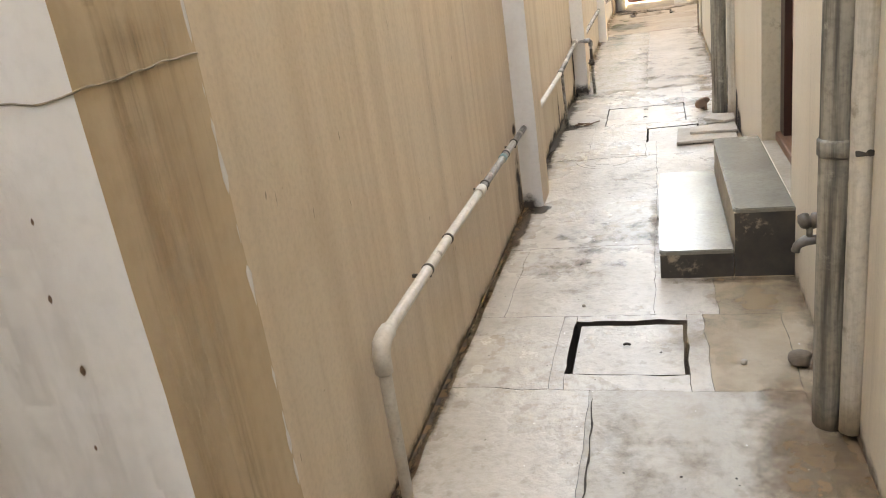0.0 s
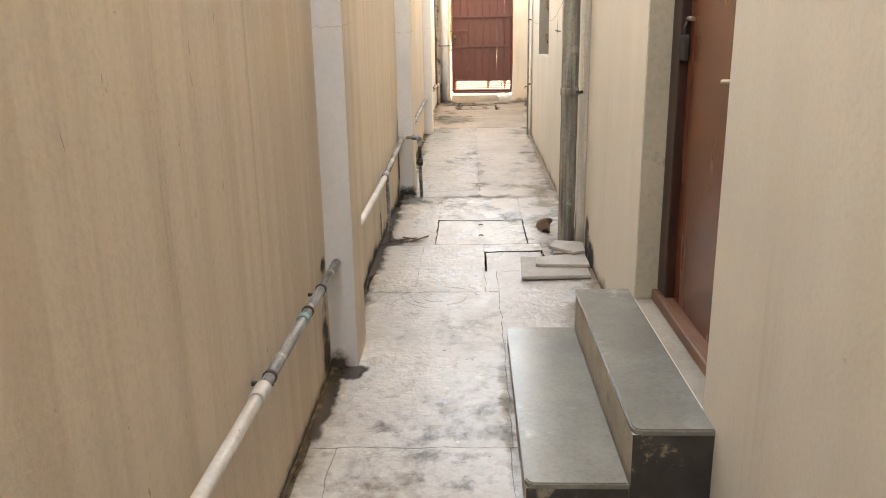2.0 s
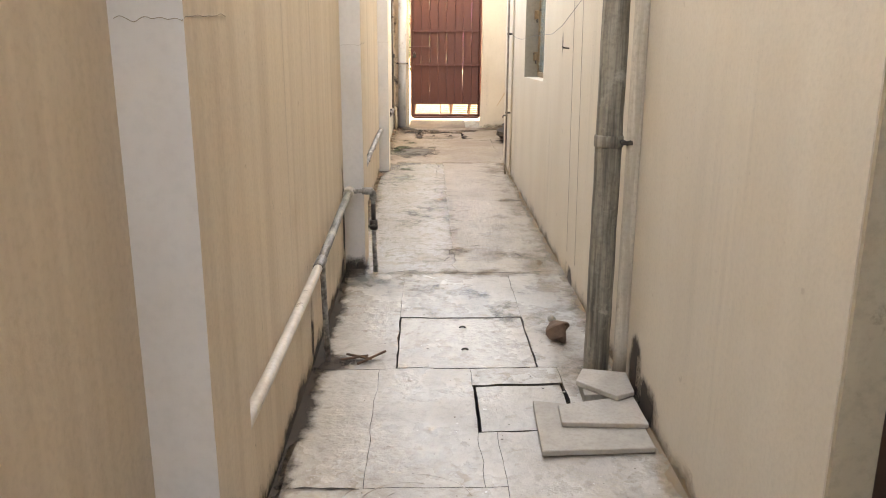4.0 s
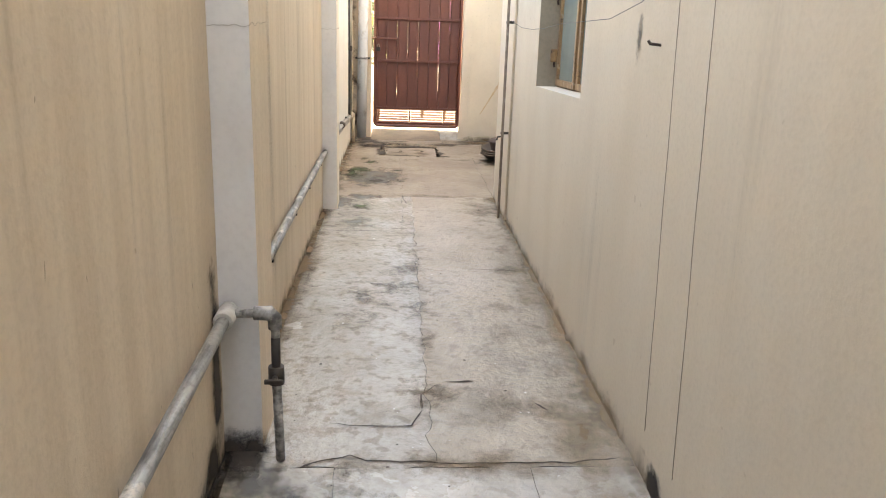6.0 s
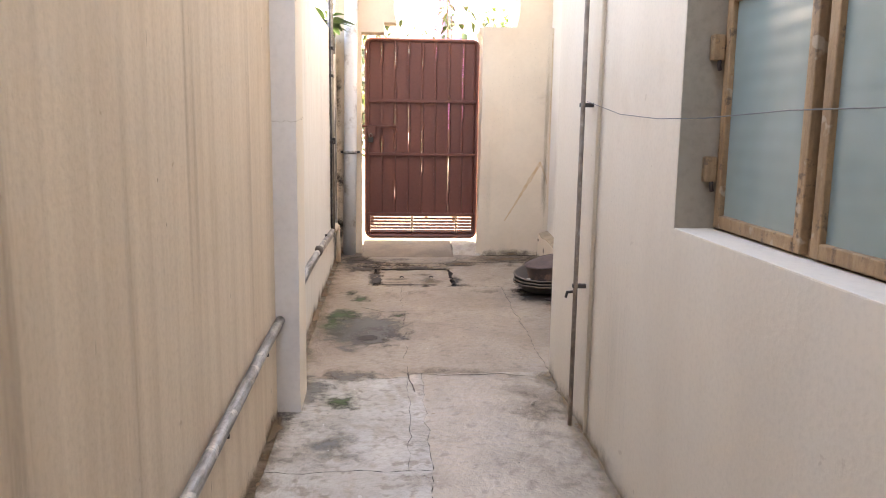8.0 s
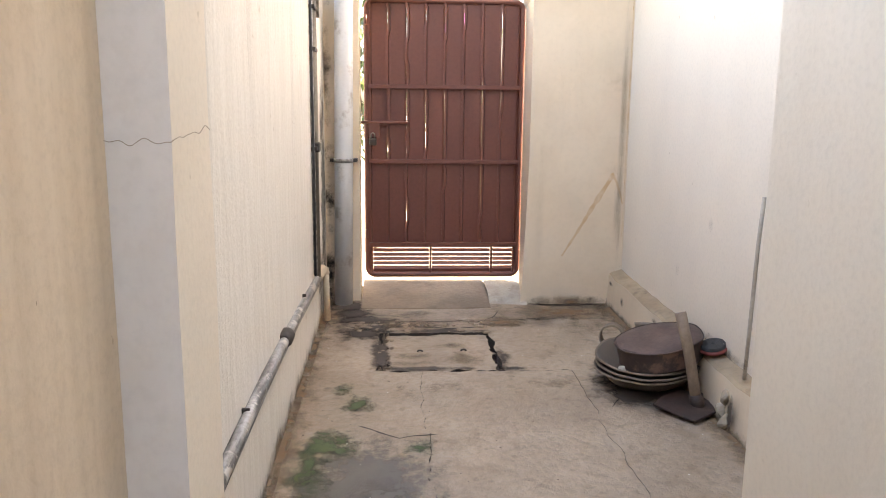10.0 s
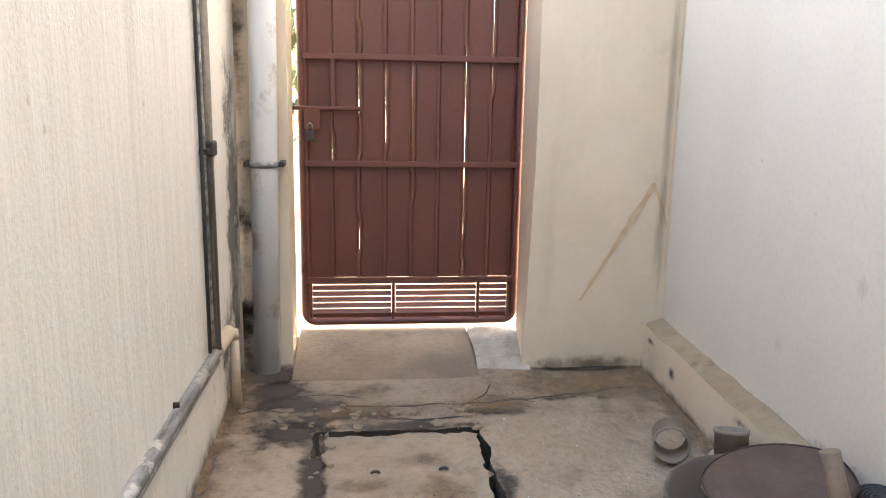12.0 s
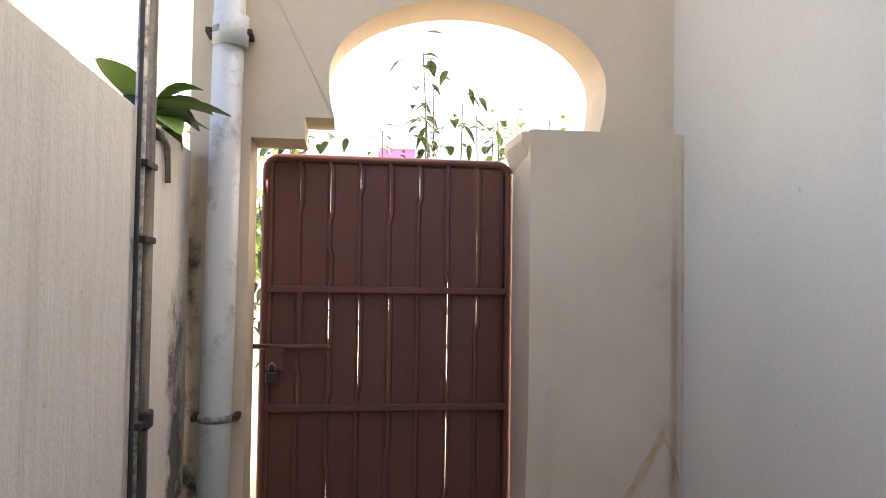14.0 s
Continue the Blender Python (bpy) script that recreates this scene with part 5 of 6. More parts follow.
for k in range(6):
    z = 0.674 + k * 0.031
    for x0, x1 in ((GX0 + 0.055, -0.195), (-0.175, 0.239), (0.259, GX1 - 0.055)):
        bm = bmesh.new()
        prism(bm, [(GY - 0.008, z), (GY - 0.006, z - 0.002), (GY + 0.010, z + 0.019), (GY + 0.008, z + 0.021)], "x", x0, x1)
        part("louvre", bm, M["gate_red"], gate)

# rust streaks on the pier
def streak(pts, w, y, lean=1):
    bm = bmesh.new()
    fine = []
    for (x0, z0), (x1, z1) in zip(pts, pts[1:]):
        for k in range(10):
            t = k / 10
            fine.append((x0 + (x1 - x0) * t, z0 + (z1 - z0) * t))
    L, R = [], []
    for i, (x, z) in enumerate(fine):
        q = w * (0.6 + 0.8 * abs(noise.noise(Vector((x * 16, z * 16, 2))))) * (1 - 0.6 * i / len(fine))
        L.append(bm.verts.new((x - q * 0.8, y, z + q * 0.5 * lean)))
        R.append(bm.verts.new((x + q * 0.8, y, z - q * 0.5 * lean)))
    for i in range(len(fine) - 1):
        bm.faces.new((L[i], L[i + 1], R[i + 1], R[i]))
    return bm


st = solid("rust_stain", streak([(0.995, 1.385), (0.94, 1.29), (0.85, 1.14), (0.77, 1.00), (0.66, 0.82)], 0.022, 14.5965), M["rust_stain"],
           "thin rusty streak running down the gate pier", "stain", kind="structure")
part("streak", streak([(0.985, 1.39), (1.02, 1.33), (1.05, 1.24), (1.065, 1.18)], 0.014, 14.5962, -1), M["rust_stain"], st)
part("streak", streak([(1.072, 2.55), (1.073, 2.2), (1.072, 1.6), (1.070, 0.9)], 0.007, 14.5965, -1), M["rust_stain"], st)

# ---- pipes on the boundary wall ----
PX = -0.884
pipe = thing("water_pipe", "chipped white-painted water pipe clipped along the wall foot", "pipe", (PX, 1.42, fz(1.42)), "water pipes")
part("run", T([(PX, 1.42, 0.03), (PX, 1.42, 0.585), (PX, 1.445, 0.615), (PX, 2.4, 0.640), (PX, 2.84, 0.6435)], 0.019, sides=12), M["pipe_white"], pipe)
part("run", T([(PX, 2.845, 0.6436), (PX, 3.3, 0.648), (PX, 4.12, 0.653)], 0.0185, sides=12), M["pipe_grey"], pipe, "scuffed bare stretch")
part("elbow", T([(PX, 1.42, 0.52), (PX, 1.42, 0.575), (PX, 1.435, 0.606), (PX, 1.465, 0.617), (PX, 1.50, 0.618)], 0.027, sides=12), M["pipe_white"], pipe, "thick white elbow")
for y, z in ((1.95, 0.628), (2.24, 0.636), (2.95, 0.645), (3.50, 0.650), (3.75, 0.651)):
    part("clip", T([(PX, y - 0.007, z), (PX, y + 0.007, z)], 0.0225, sides=12), M["iron_black"], pipe, "dark iron clip")
for y, z in ((1.95, 0.628), (2.95, 0.645), (3.75, 0.651)):
    part("hook_nail", B(lw(y) - 0.004, PX + 0.01, y - 0.005, y + 0.005, z - 0.028, z - 0.016), M["iron_black"], pipe)
part("tape", T([(PX, 3.40, 0.649), (PX, 3.44, 0.649)], 0.0225, sides=12), M["teal_tape"], pipe, "teal tape on the joint")
part("coupling", T([(PX, 2.80, 0.643), (PX, 2.88, 0.644)], 0.025, sides=12), M["pipe_white"], pipe)

pipe = thing("water_pipe", "white water pipe with a drop to the floor drain", "pipe", (PX, 6.1, fz(6.1)), "water pipes")
part("run", T([(PX, 4.43, 0.653), (PX, 5.0, 0.655), (PX, 6.1, 0.685)], 0.020, sides=12), M["pipe_white"], pipe)
part("run", T([(PX, 6.1, 0.685), (PX, 6.8, 0.732), (PX, 7.46, 0.775)], 0.0205, sides=12), M["pipe_grey"], pipe, "scuffed bare stretch")
part("tee", T([(PX, 6.05, 0.683), (PX, 6.18, 0.690)], 0.025, sides=12), M["pipe_grey"], pipe)
part("drop", T([(PX + 0.01, 6.12, 0.69), (PX + 0.012, 6.13, 0.50), (PX + 0.02, 6.14, 0.19)], 0.013, sides=8), M["pipe_grey"], pipe, "thin dark drop pipe")
part("coupling", T([(PX, 7.40, 0.772), (PX, 7.50, 0.778)], 0.031, sides=12), M["pipe_white"], pipe)
part("cross_arm", T([(PX, 7.462, 0.778), (-0.80, 7.462, 0.782), (-0.745, 7.464, 0.782), (-0.735, 7.466, 0.765), (-0.735, 7.468, 0.62)], 0.014, sides=10), M["pipe_grey"], pipe)
part("elbow", T([(-0.80, 7.462, 0.782), (-0.75, 7.463, 0.782), (-0.736, 7.465, 0.766), (-0.735, 7.466, 0.73)], 0.022, sides=10), M["pipe_grey"], pipe)
part("drop", T([(-0.735, 7.467, 0.70), (-0.735, 7.468, 0.55)], 0.015, sides=10), M["iron_black"], pipe, "black drop pipe")
part("drop", T([(-0.735, 7.468, 0.549), (-0.728, 7.470, 0.262)], 0.0155, sides=10), M["pipe_grey"], pipe, "scuffed grey drop pipe")
vb = bmesh.new()
tube(vb, [(-0.735, 7.467, 0.60), (-0.735, 7.467, 0.54)], 0.026, sides=10)
tube(vb, [(-0.735, 7.44, 0.57), (-0.735, 7.41, 0.57)], 0.010, sides=8)
box(vb, -0.765, -0.705, 7.405, 7.415, 0.562, 0.578, bevel=0.003)
part("valve", vb, M["iron_black"], pipe, "black stop valve")

pipe = thing("water_pipe", "scuffed grey water pipe clipped to the wall", "pipe", (PX, 9.3, fz(9.3)), "water pipes")
part("run", T([(PX, 7.81, 0.735), (PX, 8.4, 0.745), (PX, 10.6, 0.822), (PX, 10.93, 0.824)], 0.021, sides=12), M["pipe_grey"], pipe)
part("run", T([(PX - 0.016, 7.81, 0.690), (PX - 0.016, 8.4, 0.700), (PX - 0.016, 10.6, 0.777), (PX - 0.016, 10.93, 0.779)], 0.015, sides=10), M["drain_pipe"], pipe, "second dull pipe just below")
for y in (8.3, 9.1, 9.75, 10.5):
    z = 0.745 + (y - 8.4) * 0.035
    part("clip", B(lw(y) - 0.005, PX + 0.016, y - 0.005, y + 0.005, z - 0.032, z - 0.018, bevel=0.002), M["iron_black"], pipe)

pipe = thing("water_pipe", "scuffed grey water pipe with a union and elbow", "pipe", (PX, 12.7, fz(12.7)), "water pipes")
part("run", T([(PX, 11.21, 0.83), (PX, 12.3, 0.852), (PX, 13.2, 0.842), (PX, 14.1, 0.815)], 0.021, sides=12), M["pipe_grey"], pipe)
part("run", T([(PX - 0.014, 11.21, 0.782), (PX - 0.014, 12.3, 0.804), (PX - 0.014, 13.2, 0.794), (PX - 0.014, 14.05, 0.768)], 0.018, sides=10), M["pipe_grey"], pipe, "second grey pipe just below")
part("union", T([(PX, 12.66, 0.852), (PX, 12.68, 0.852), (PX, 12.75, 0.852), (PX, 12.77, 0.852)], 0.03, sides=10, radii=[0.025, 0.034, 0.034, 0.025]), M["iron_black"], pipe, "black iron union nut")
part("elbow", T([(PX, 14.02, 0.818), (PX, 14.12, 0.815), (PX + 0.01, 14.20, 0.83), (PX + 0.03, 14.22, 0.80)], 0.027, sides=10), M["cream_pvc"], pipe, "cream plastic elbow")
part("tail", T([(PX + 0.03, 14.21, 0.84), (PX + 0.035, 14.22, 0.51)], 0.019, sides=10), M["cream_pvc"], pipe, "cream plastic tail pipe")
for y in (11.9, 13.4):
    part("clip", B(lw(y) - 0.005, PX + 0.006, y - 0.005, y + 0.006, 0.822, 0.872, bevel=0.003), M["iron_black"], pipe)

riser = thing("riser_pipe", "pair of scuffed grey riser pipes on the boundary wall", "pipe", (PX, 14.0, 0.83))
part("run", T([(PX, 14.0, 0.83), (PX, 14.0, 1.9), (PX - 0.004, 14.0, 3.6)], 0.021, sides=12), M["drain_pipe"], riser)
part("run", T([(PX - 0.005, 13.93, 0.86), (PX - 0.008, 13.925, 1.9), (PX - 0.004, 13.93, 3.6)], 0.016, sides=10), M["pipe_grey"], riser)
for z in (1.567, 2.10, 2.32):
    part("clip", B(lw(14) - 0.004, PX + 0.022, 13.905, 14.03, z - 0.010, z + 0.010, bevel=0.003), M["iron_black"], riser)
part("cable", T([(PX + 0.004, 13.875, 0.86), (PX + 0.006, 13.87, 1.5), (PX + 0.002, 13.88, 2.2), (PX + 0.006, 13.87, 3.6)], 0.007, sides=6), M["black_rubber"], riser, "black cable strapped to the pipes")
part("joint_box", B(PX - 0.02, PX + 0.03, 13.955, 14.03, 1.545, 1.60, bevel=0.008), M["iron_black"], riser)
part("tap", T([(PX, 14.0, 2.43), (PX, 14.16, 2.44), (PX + 0.005, 14.22, 2.42), (PX + 0.005, 14.24, 2.36), (PX + 0.005, 14.245, 2.30)], 0.010, sides=8), M["brass"], riser, "small bent tap")
part("tap_body", T([(PX, 14.04, 2.432), (PX, 14.12, 2.436)], 0.018, sides=8), M["iron_black"], riser)

down = thing("down_pipe", "fat dusty grey plastic down pipe beside the gate", "pipe", (-0.775, 14.62, 0.52))
part("run", T([(-0.777, 14.62, 0.515), (-0.765, 14.62, 1.5), (-0.742, 14.625, 3.6)], 0.059, sides=24), M["pvc"], down)
for z, x in ((1.462, -0.766), (2.93, -0.748)):
    part("clamp", T([(x, 14.62, z - 0.013), (x, 14.62, z + 0.013)], 0.064, sides=24), M["pipe_grey"], down, "grey strap clamp")
    for s in (-1, 1):
        part("clamp_lug", B(x + s * 0.075 - 0.012, x + s * 0.075 + 0.012, 14.60, 14.70, z - 0.011, z + 0.011, bevel=0.003), M["iron_black"], down)
part("collar", T([(-0.744, 14.622, 2.87), (-0.742, 14.622, 2.99)], 0.068, sides=24), M["pvc"], down)

# ---- drain pipes on the house wall ----
def drain(x, y, r, z0, z1, bracket_z, label):
    th = thing("drain_pipe", label, "pipe", (x, y, z0), "drain pipes on the house wall")
    bm = bmesh.new()
    n = 60
    tube(bm, [(x, y, z0 + (z1 - z0) * k / n) for k in range(n + 1)], r, sides=24)
    roughen(bm, 0.003, 9)
    part("run", bm, M["drain_pipe"], th)
    for z in bracket_z:
        part("ring_clamp", T([(x, y, z - 0.026), (x, y, z - 0.02), (x, y, z + 0.02), (x, y, z + 0.026)], r, sides=24, radii=[r + 0.002, r + 0.006, r + 0.006, r + 0.002]), M["drain_pipe"], th)
        bm = bmesh.new()
        box(bm, x + r * 0.5, min(RW + 0.006, x + r + 0.022), y - 0.108, y - 0.088, z - 0.007, z + 0.009, bevel=0.003)
        tube(bm, [(x + r - 0.012, y - 0.045, z + 0.004), (x + r + 0.002, y - 0.08, z - 0.002), (x + r + 0.010, y - 0.110, z + 0.004)], 0.010, sides=8)
        roughen(bm, 0.004, 40)
        part("bracket", bm, M["iron_black"], th, "rusty black bracket")
    bm = bmesh.new()
    xs_, ys_ = RW - 0.022, y - 0.075
    tube(bm, [(xs_, ys_, z0 + 0.04 + (z1 - z0) * k / 40) for k in range(40)], 0.032, sides=16)
    roughen(bm, 0.003, 7)
    part("painted_pipe", bm, M["drain_pale"], th, "flaking pale pipe set against the wall")
    return th


drain(0.400, 1.90, 0.049, 0.05, 6.0, (0.98, 2.4), "weathered grey drain pipe by the tap")
drain(0.358, 5.985, 0.055, 0.20, 6.0, (1.255, 2.6), "weathered grey drain pipe by the loose tiles")
corner = thing("conduit", "thin rusty pipe and white conduit on the wall corner", "pipe", (0.43, 10.75, 0.38))
part("run", T([(RW - 0.045, 10.76, 0.380), (RW - 0.047, 10.75, 1.2), (RW - 0.044, 10.76, 5.0)], 0.010, sides=10), M["rust_pipe"], corner, "thin rusty pipe")
part("run", T([(RW - 0.012, 10.62, 0.40), (RW - 0.012, 10.62, 5.0)], 0.009, sides=8), M["wall_cream"], corner, "cream-painted conduit")
for z in (1.80, 1.02):
    part("clip", B(RW - 0.058, RW + 0.004, 10.748, 10.772, z - 0.009, z + 0.009, bevel=0.003), M["iron_black"], corner)
part("tap", T([(RW - 0.045, 10.76, 0.995), (RW - 0.078, 10.77, 0.99), (RW - 0.084, 10.77, 0.965)], 0.006, sides=8), M["iron_black"], corner)

# ---- wire, nail, lines on the house wall ----
pts = [(RW - 0.03, 10.75, 1.815), (RW - 0.02, 10.3, 1.755), (RW - 0.018, 9.9, 1.735), (RW - 0.016, 9.54, 1.733), (RW - 0.016, 9.1, 1.745), (RW - 0.016, 8.6, 1.742), (RW - 0.015, 8.17, 1.739),
       (RW - 0.014, 7.8, 1.78), (RW - 0.012, 7.2, 1.90), (RW - 0.012, 6.6, 2.08), (RW - 0.03, 6.1, 2.25)]
solid("wire", T(pts, 0.0015, sides=5), M["wire"], "thin sagging wire strung along the house wall", "wire")
solid("nail", T([(RW + 0.01, 7.60, 1.640), (RW - 0.035, 7.60, 1.644), (RW - 0.042, 7.60, 1.654)], 0.005, sides=6), M["rust_pan"], "rusty bent nail in the house wall", "nail")
for y, z0 in ((7.372, 0.42), (7.110, 0.40)):
    q = [(RW - 0.0005, y + 0.07 * (z - 0.4) + 0.008 * noise.noise(Vector((y, z * 3.0, 1))), z) for z in [z0 + 0.1 * k for k in range(28)]]
    solid("wall_line", T(q, 0.0015, sides=5), M["reveal"], "thin dark trickle line down the house wall", "stain", "lines on the house wall", "structure")


wall_film("smudge", "x", RW - 0.0025, 7.82, 1.655, 0.045, 0.10, 0.8, M["film_damp"], "small grey smudge on the house wall")
for y, z, ry, rz in ((5.55, 0.25, 0.17, 0.15), (5.74, 0.32, 0.11, 0.24), (6.57, 0.37, 0.12, 0.22), (6.25, 0.30, 0.08, 0.14), (7.25, 0.29, 0.10, 0.10)):
    wall_film("soot", "x", RW - 0.0032, y, z, ry, rz, 1.15, M["film_black"], "black soot at the foot of the house wall")

mk = bmesh.new()
for x, z, h, w in ((-0.93, 1.34, 0.006, 0.003), (-0.945, 1.22, 0.008, 0.004), (-0.93, 1.10, 0.010, 0.006), (-0.955, 0.96, 0.006, 0.003)):
    mk.faces.new([mk.verts.new((x + a * w, 0.4165, z + c * h)) for a, c in ((0, -1), (0.8, -0.4), (1, 0.2), (0.3, 1), (-0.6, 0.5), (-1, -0.3))])
solid("wall_mark", mk, M["rag"], "small dark brown marks on the whitewashed pier", "stain", kind="structure")
# gate wall is darker behind the down pipe
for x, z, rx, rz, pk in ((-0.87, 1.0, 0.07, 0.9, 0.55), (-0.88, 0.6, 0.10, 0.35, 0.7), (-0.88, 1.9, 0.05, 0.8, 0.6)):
    wall_film("damp_streak", "y", 14.6965, x, z, rx, rz, pk, M["film_black"], "dark streak on the gate wall behind the down pipe")
for y, z, ry, rz, pk in ((14.5, 1.2, 0.18, 1.1, 1.0), (14.35, 0.7, 0.25, 0.4, 0.8), (13.97, 1.6, 0.12, 1.0, 0.9)):
    wall_film("damp_streak", "x", lambda p_: lw(p_) + 0.003, y, z, ry, rz, pk, M["film_damp"], "dark damp streak in the wall corner")

# ---- tap and stone at the first drain pipe ----
tap = thing("wall_tap", "dark iron water tap with a heart-shaped handle", "tap", (0.46, 2.10, 0.62))
part("spout", T([(RW, 2.10, 0.628), (0.40, 2.10, 0.626), (0.352, 2.10, 0.622), (0.330, 2.10, 0.606), (0.324, 2.10, 0.585)], 0.013, sides=10, radii=[0.013, 0.015, 0.017, 0.013, 0.014]), M["tap_iron"], tap)
part("collar", T([(RW, 2.10, 0.628), (RW - 0.035, 2.10, 0.627)], 0.021, sides=12), M["cream_pvc"], tap)
tb = bmesh.new()
tube(tb, [(0.366, 2.10, 0.63), (0.366, 2.10, 0.668)], 0.010, sides=10)
for s in (-1, 1):
    lathe(tb, [(0.0, -0.030), (0.016, -0.02), (0.021, 0.0), (0.017, 0.02), (0.0, 0.027)], pose(0.366 + s * 0.016, 2.10, 0.690, 0, s * 14, 0), 14)
part("knob", tb, M["tap_iron"], tap, "heart-shaped iron handle")
sb = bmesh.new()
bmesh.ops.create_icosphere(sb, subdivisions=3, radius=0.042)
roughen(sb, 0.022, 14)
for v in sb.verts:
    v.co = Vector((v.co.x * 1.1 + 0.370, v.co.y + 2.26, v.co.z * 0.8 + 0.105))
solid("stone", sb, M["pan_rim"], "small broken lump of mortar on the floor", "stone")
for k, (x, y, s) in enumerate(((0.18, 2.26, 0.014), (0.26, 6.62, 0.02), (-0.45, 2.75, 0.008), (0.30, 11.0, 0.010))):
    sb = bmesh.new()
    bmesh.ops.create_icosphere(sb, subdivisions=2, radius=s)
    roughen(sb, s * 0.5, 40, k)
    bmesh.ops.translate(sb, verts=sb.verts[:], vec=(x, y, fz(y) + s * 0.6))
    solid("pebble", sb, M["cement_patch"], "small grey pebble on the floor", "stone", "pebbles")

# ---- loose tiles ----
def tile(outline, y_ref, lift, thick, label, tilt=0.0):
    bm = bmesh.new()
    prism(bm, outline, "z", 0, thick, bevel=0.003)
    for v in bm.verts:
        v.co.z += fz(v.co.y) + lift + tilt * (v.co.y - y_ref)
    roughen(bm, 0.002, 20)
    solid("stone_tile", bm, M["stone_tile"], label, "tile", "stack of loose tiles")


tile([(0.012, 5.27), (0.43, 5.29), (0.43, 5.62), (0.22, 5.62), (0.03, 5.66)], 5.4, 0.012, 0.022, "broken dusty stone tile lying on the floor")
tile([(0.11, 5.44), (0.44, 5.42), (0.44, 5.66), (0.12, 5.58)], 5.5, 0.036, 0.020, "dusty stone tile stacked on another")
tile([(0.22, 5.74), (0.36, 5.60), (0.44, 5.64), (0.450, 5.82), (0.27, 5.86)], 5.75, 0.060, 0.022, "five-sided broken tile on top of the stack")
tile([(0.24, 5.66), (0.45, 5.68), (0.45, 5.83), (0.25, 5.85)], 5.75, 0.012, 0.046, "thick tile offcut under the stack")
rb = bmesh.new()
bmesh.ops.create_icosphere(rb, subdivisions=3, radius=0.06)
roughen(rb, 0.05, 12)
bmesh.ops.translate(rb, verts=rb.verts[:], vec=(0.245, 6.36, fz(6.36) + 0.045))
solid("dry_leaf", rb, M["rag"], "crumpled dry brown leaf by the drain pipe", "leaf")
for k, (a, c) in enumerate((((-0.80, 6.10), (-0.68, 6.15)), ((-0.78, 6.16), (-0.66, 6.11)), ((-0.72, 6.05), (-0.60, 6.20)))):
    solid("twig", T([(*a, fz(a[1]) + 0.02), (*c, fz(c[1]) + 0.016)], 0.006, sides=5), M["rag"], "thin dark twig by the drain", "twig", "twigs")

# ---- heap of pans, hoe, brush, stick ----
def pan(name, label, at, r, h, mat, tilt=(0, 0, 0), rim=0.012, flip=False):
    prof = [(0.0, 0.0), (r * 0.55, 0.003), (r * 0.8, h * 0.35), (r, h), (r + rim, h + 0.004), (r + rim, h - 0.006), (r - 0.004, h - 0.012), (r * 0.79, h * 0.35 - 0.006), (0.0, -0.005)]
    bm = bmesh.new()
    m = pose(*at, *tilt)
    lathe(bm, prof, m @ (Matrix.Diagonal((1, 1, -1, 1)) @ Matrix.Translation((0, 0, -h)) if flip else Matrix.Identity(4)), 40)
    roughen(bm, 0.005, 9)
    ob = solid(name, bm, mat, label, "pan", "heap of mason's pans")
    rb_ = bmesh.new()
    lathe(rb_, [(r + rim + 0.006 * math.cos(a), h + 0.006 * math.sin(a)) for a in [2 * math.pi * k / 8 for k in range(9)]], m, 40)
    roughen(rb_, 0.006, 9)
    part("rim", rb_, M["pan_rim"], ob, "rolled cement-crusted rim")
    return ob


zf = fz(13.33)
for k, (dx, dy, r_) in enumerate(((0.0, 0.0, 0.236), (0.004, -0.006, 0.233), (-0.002, 0.006, 0.228))):
    pan("mason_pan", ("cement-caked iron mason's pan on the floor", "cement-caked iron mason's pan stacked in another", "open cement-caked pan on top of the stack")[k],
        (0.795 + dx, 13.165 + dy, zf + 0.016 + 0.026 * k), r_, 0.085, M["pan_grey"], (2, -4 - k, 20 * k))
R = 0.206
tilted = pose(0.838, 13.095, 0.632, 2, -12, 10)
db = bmesh.new()                          # an old tin drum end: flat lid, straight side, dented towards the wall
lathe(db, [(0.0, 0.098), (R * 0.5, 0.101), (R * 0.95, 0.099), (R * 0.995, 0.095), (R, 0.088), (R * 0.97, 0.012), (R * 0.99, 0.004), (R * 0.99, -0.002), (R * 0.95, 0.004), (R * 0.96, 0.08), (0.0, 0.09)], tilted, 44)
for v in db.verts:
    v.co.y = 13.095 + (v.co.y - 13.095) * 0.86
    if v.co.x > 0.99:
        v.co.x = 0.99 + (v.co.x - 0.99) * 0.6
roughen(db, 0.007, 7)
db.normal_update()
# upward faces get a lighter rust: the light on the lid is painted in
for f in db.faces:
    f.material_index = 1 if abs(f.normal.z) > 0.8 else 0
top_pan = solid("mason_pan", db, [M["rust_pan"], M["rust_lid_lit"]], "large rusty brown pan turned upside down on the heap", "pan", "heap of mason's pans")
db = bmesh.new()
lathe(db, [(R + 0.003 + 0.004 * math.cos(a), 0.095 + 0.004 * math.sin(a)) for a in [2 * math.pi * k / 8 for k in range(9)]], tilted, 44)
for v in db.verts:
    v.co.y = 13.095 + (v.co.y - 13.095) * 0.86
    if v.co.x > 0.99:
        v.co.x = 0.99 + (v.co.x - 0.99) * 0.6
roughen(db, 0.007, 7)
part("rim", db, M["rust_pan"], top_pan)
lb_ = bmesh.new()
bmesh.ops.create_icosphere(lb_, subdivisions=2, radius=0.024)
roughen(lb_, 0.018, 26)
bmesh.ops.translate(lb_, verts=lb_.verts[:], vec=(0.640, 13.06, zf + 0.112))
solid("rubble", lb_, M["stick"], "white lump of lime in the open pan", "rubble")
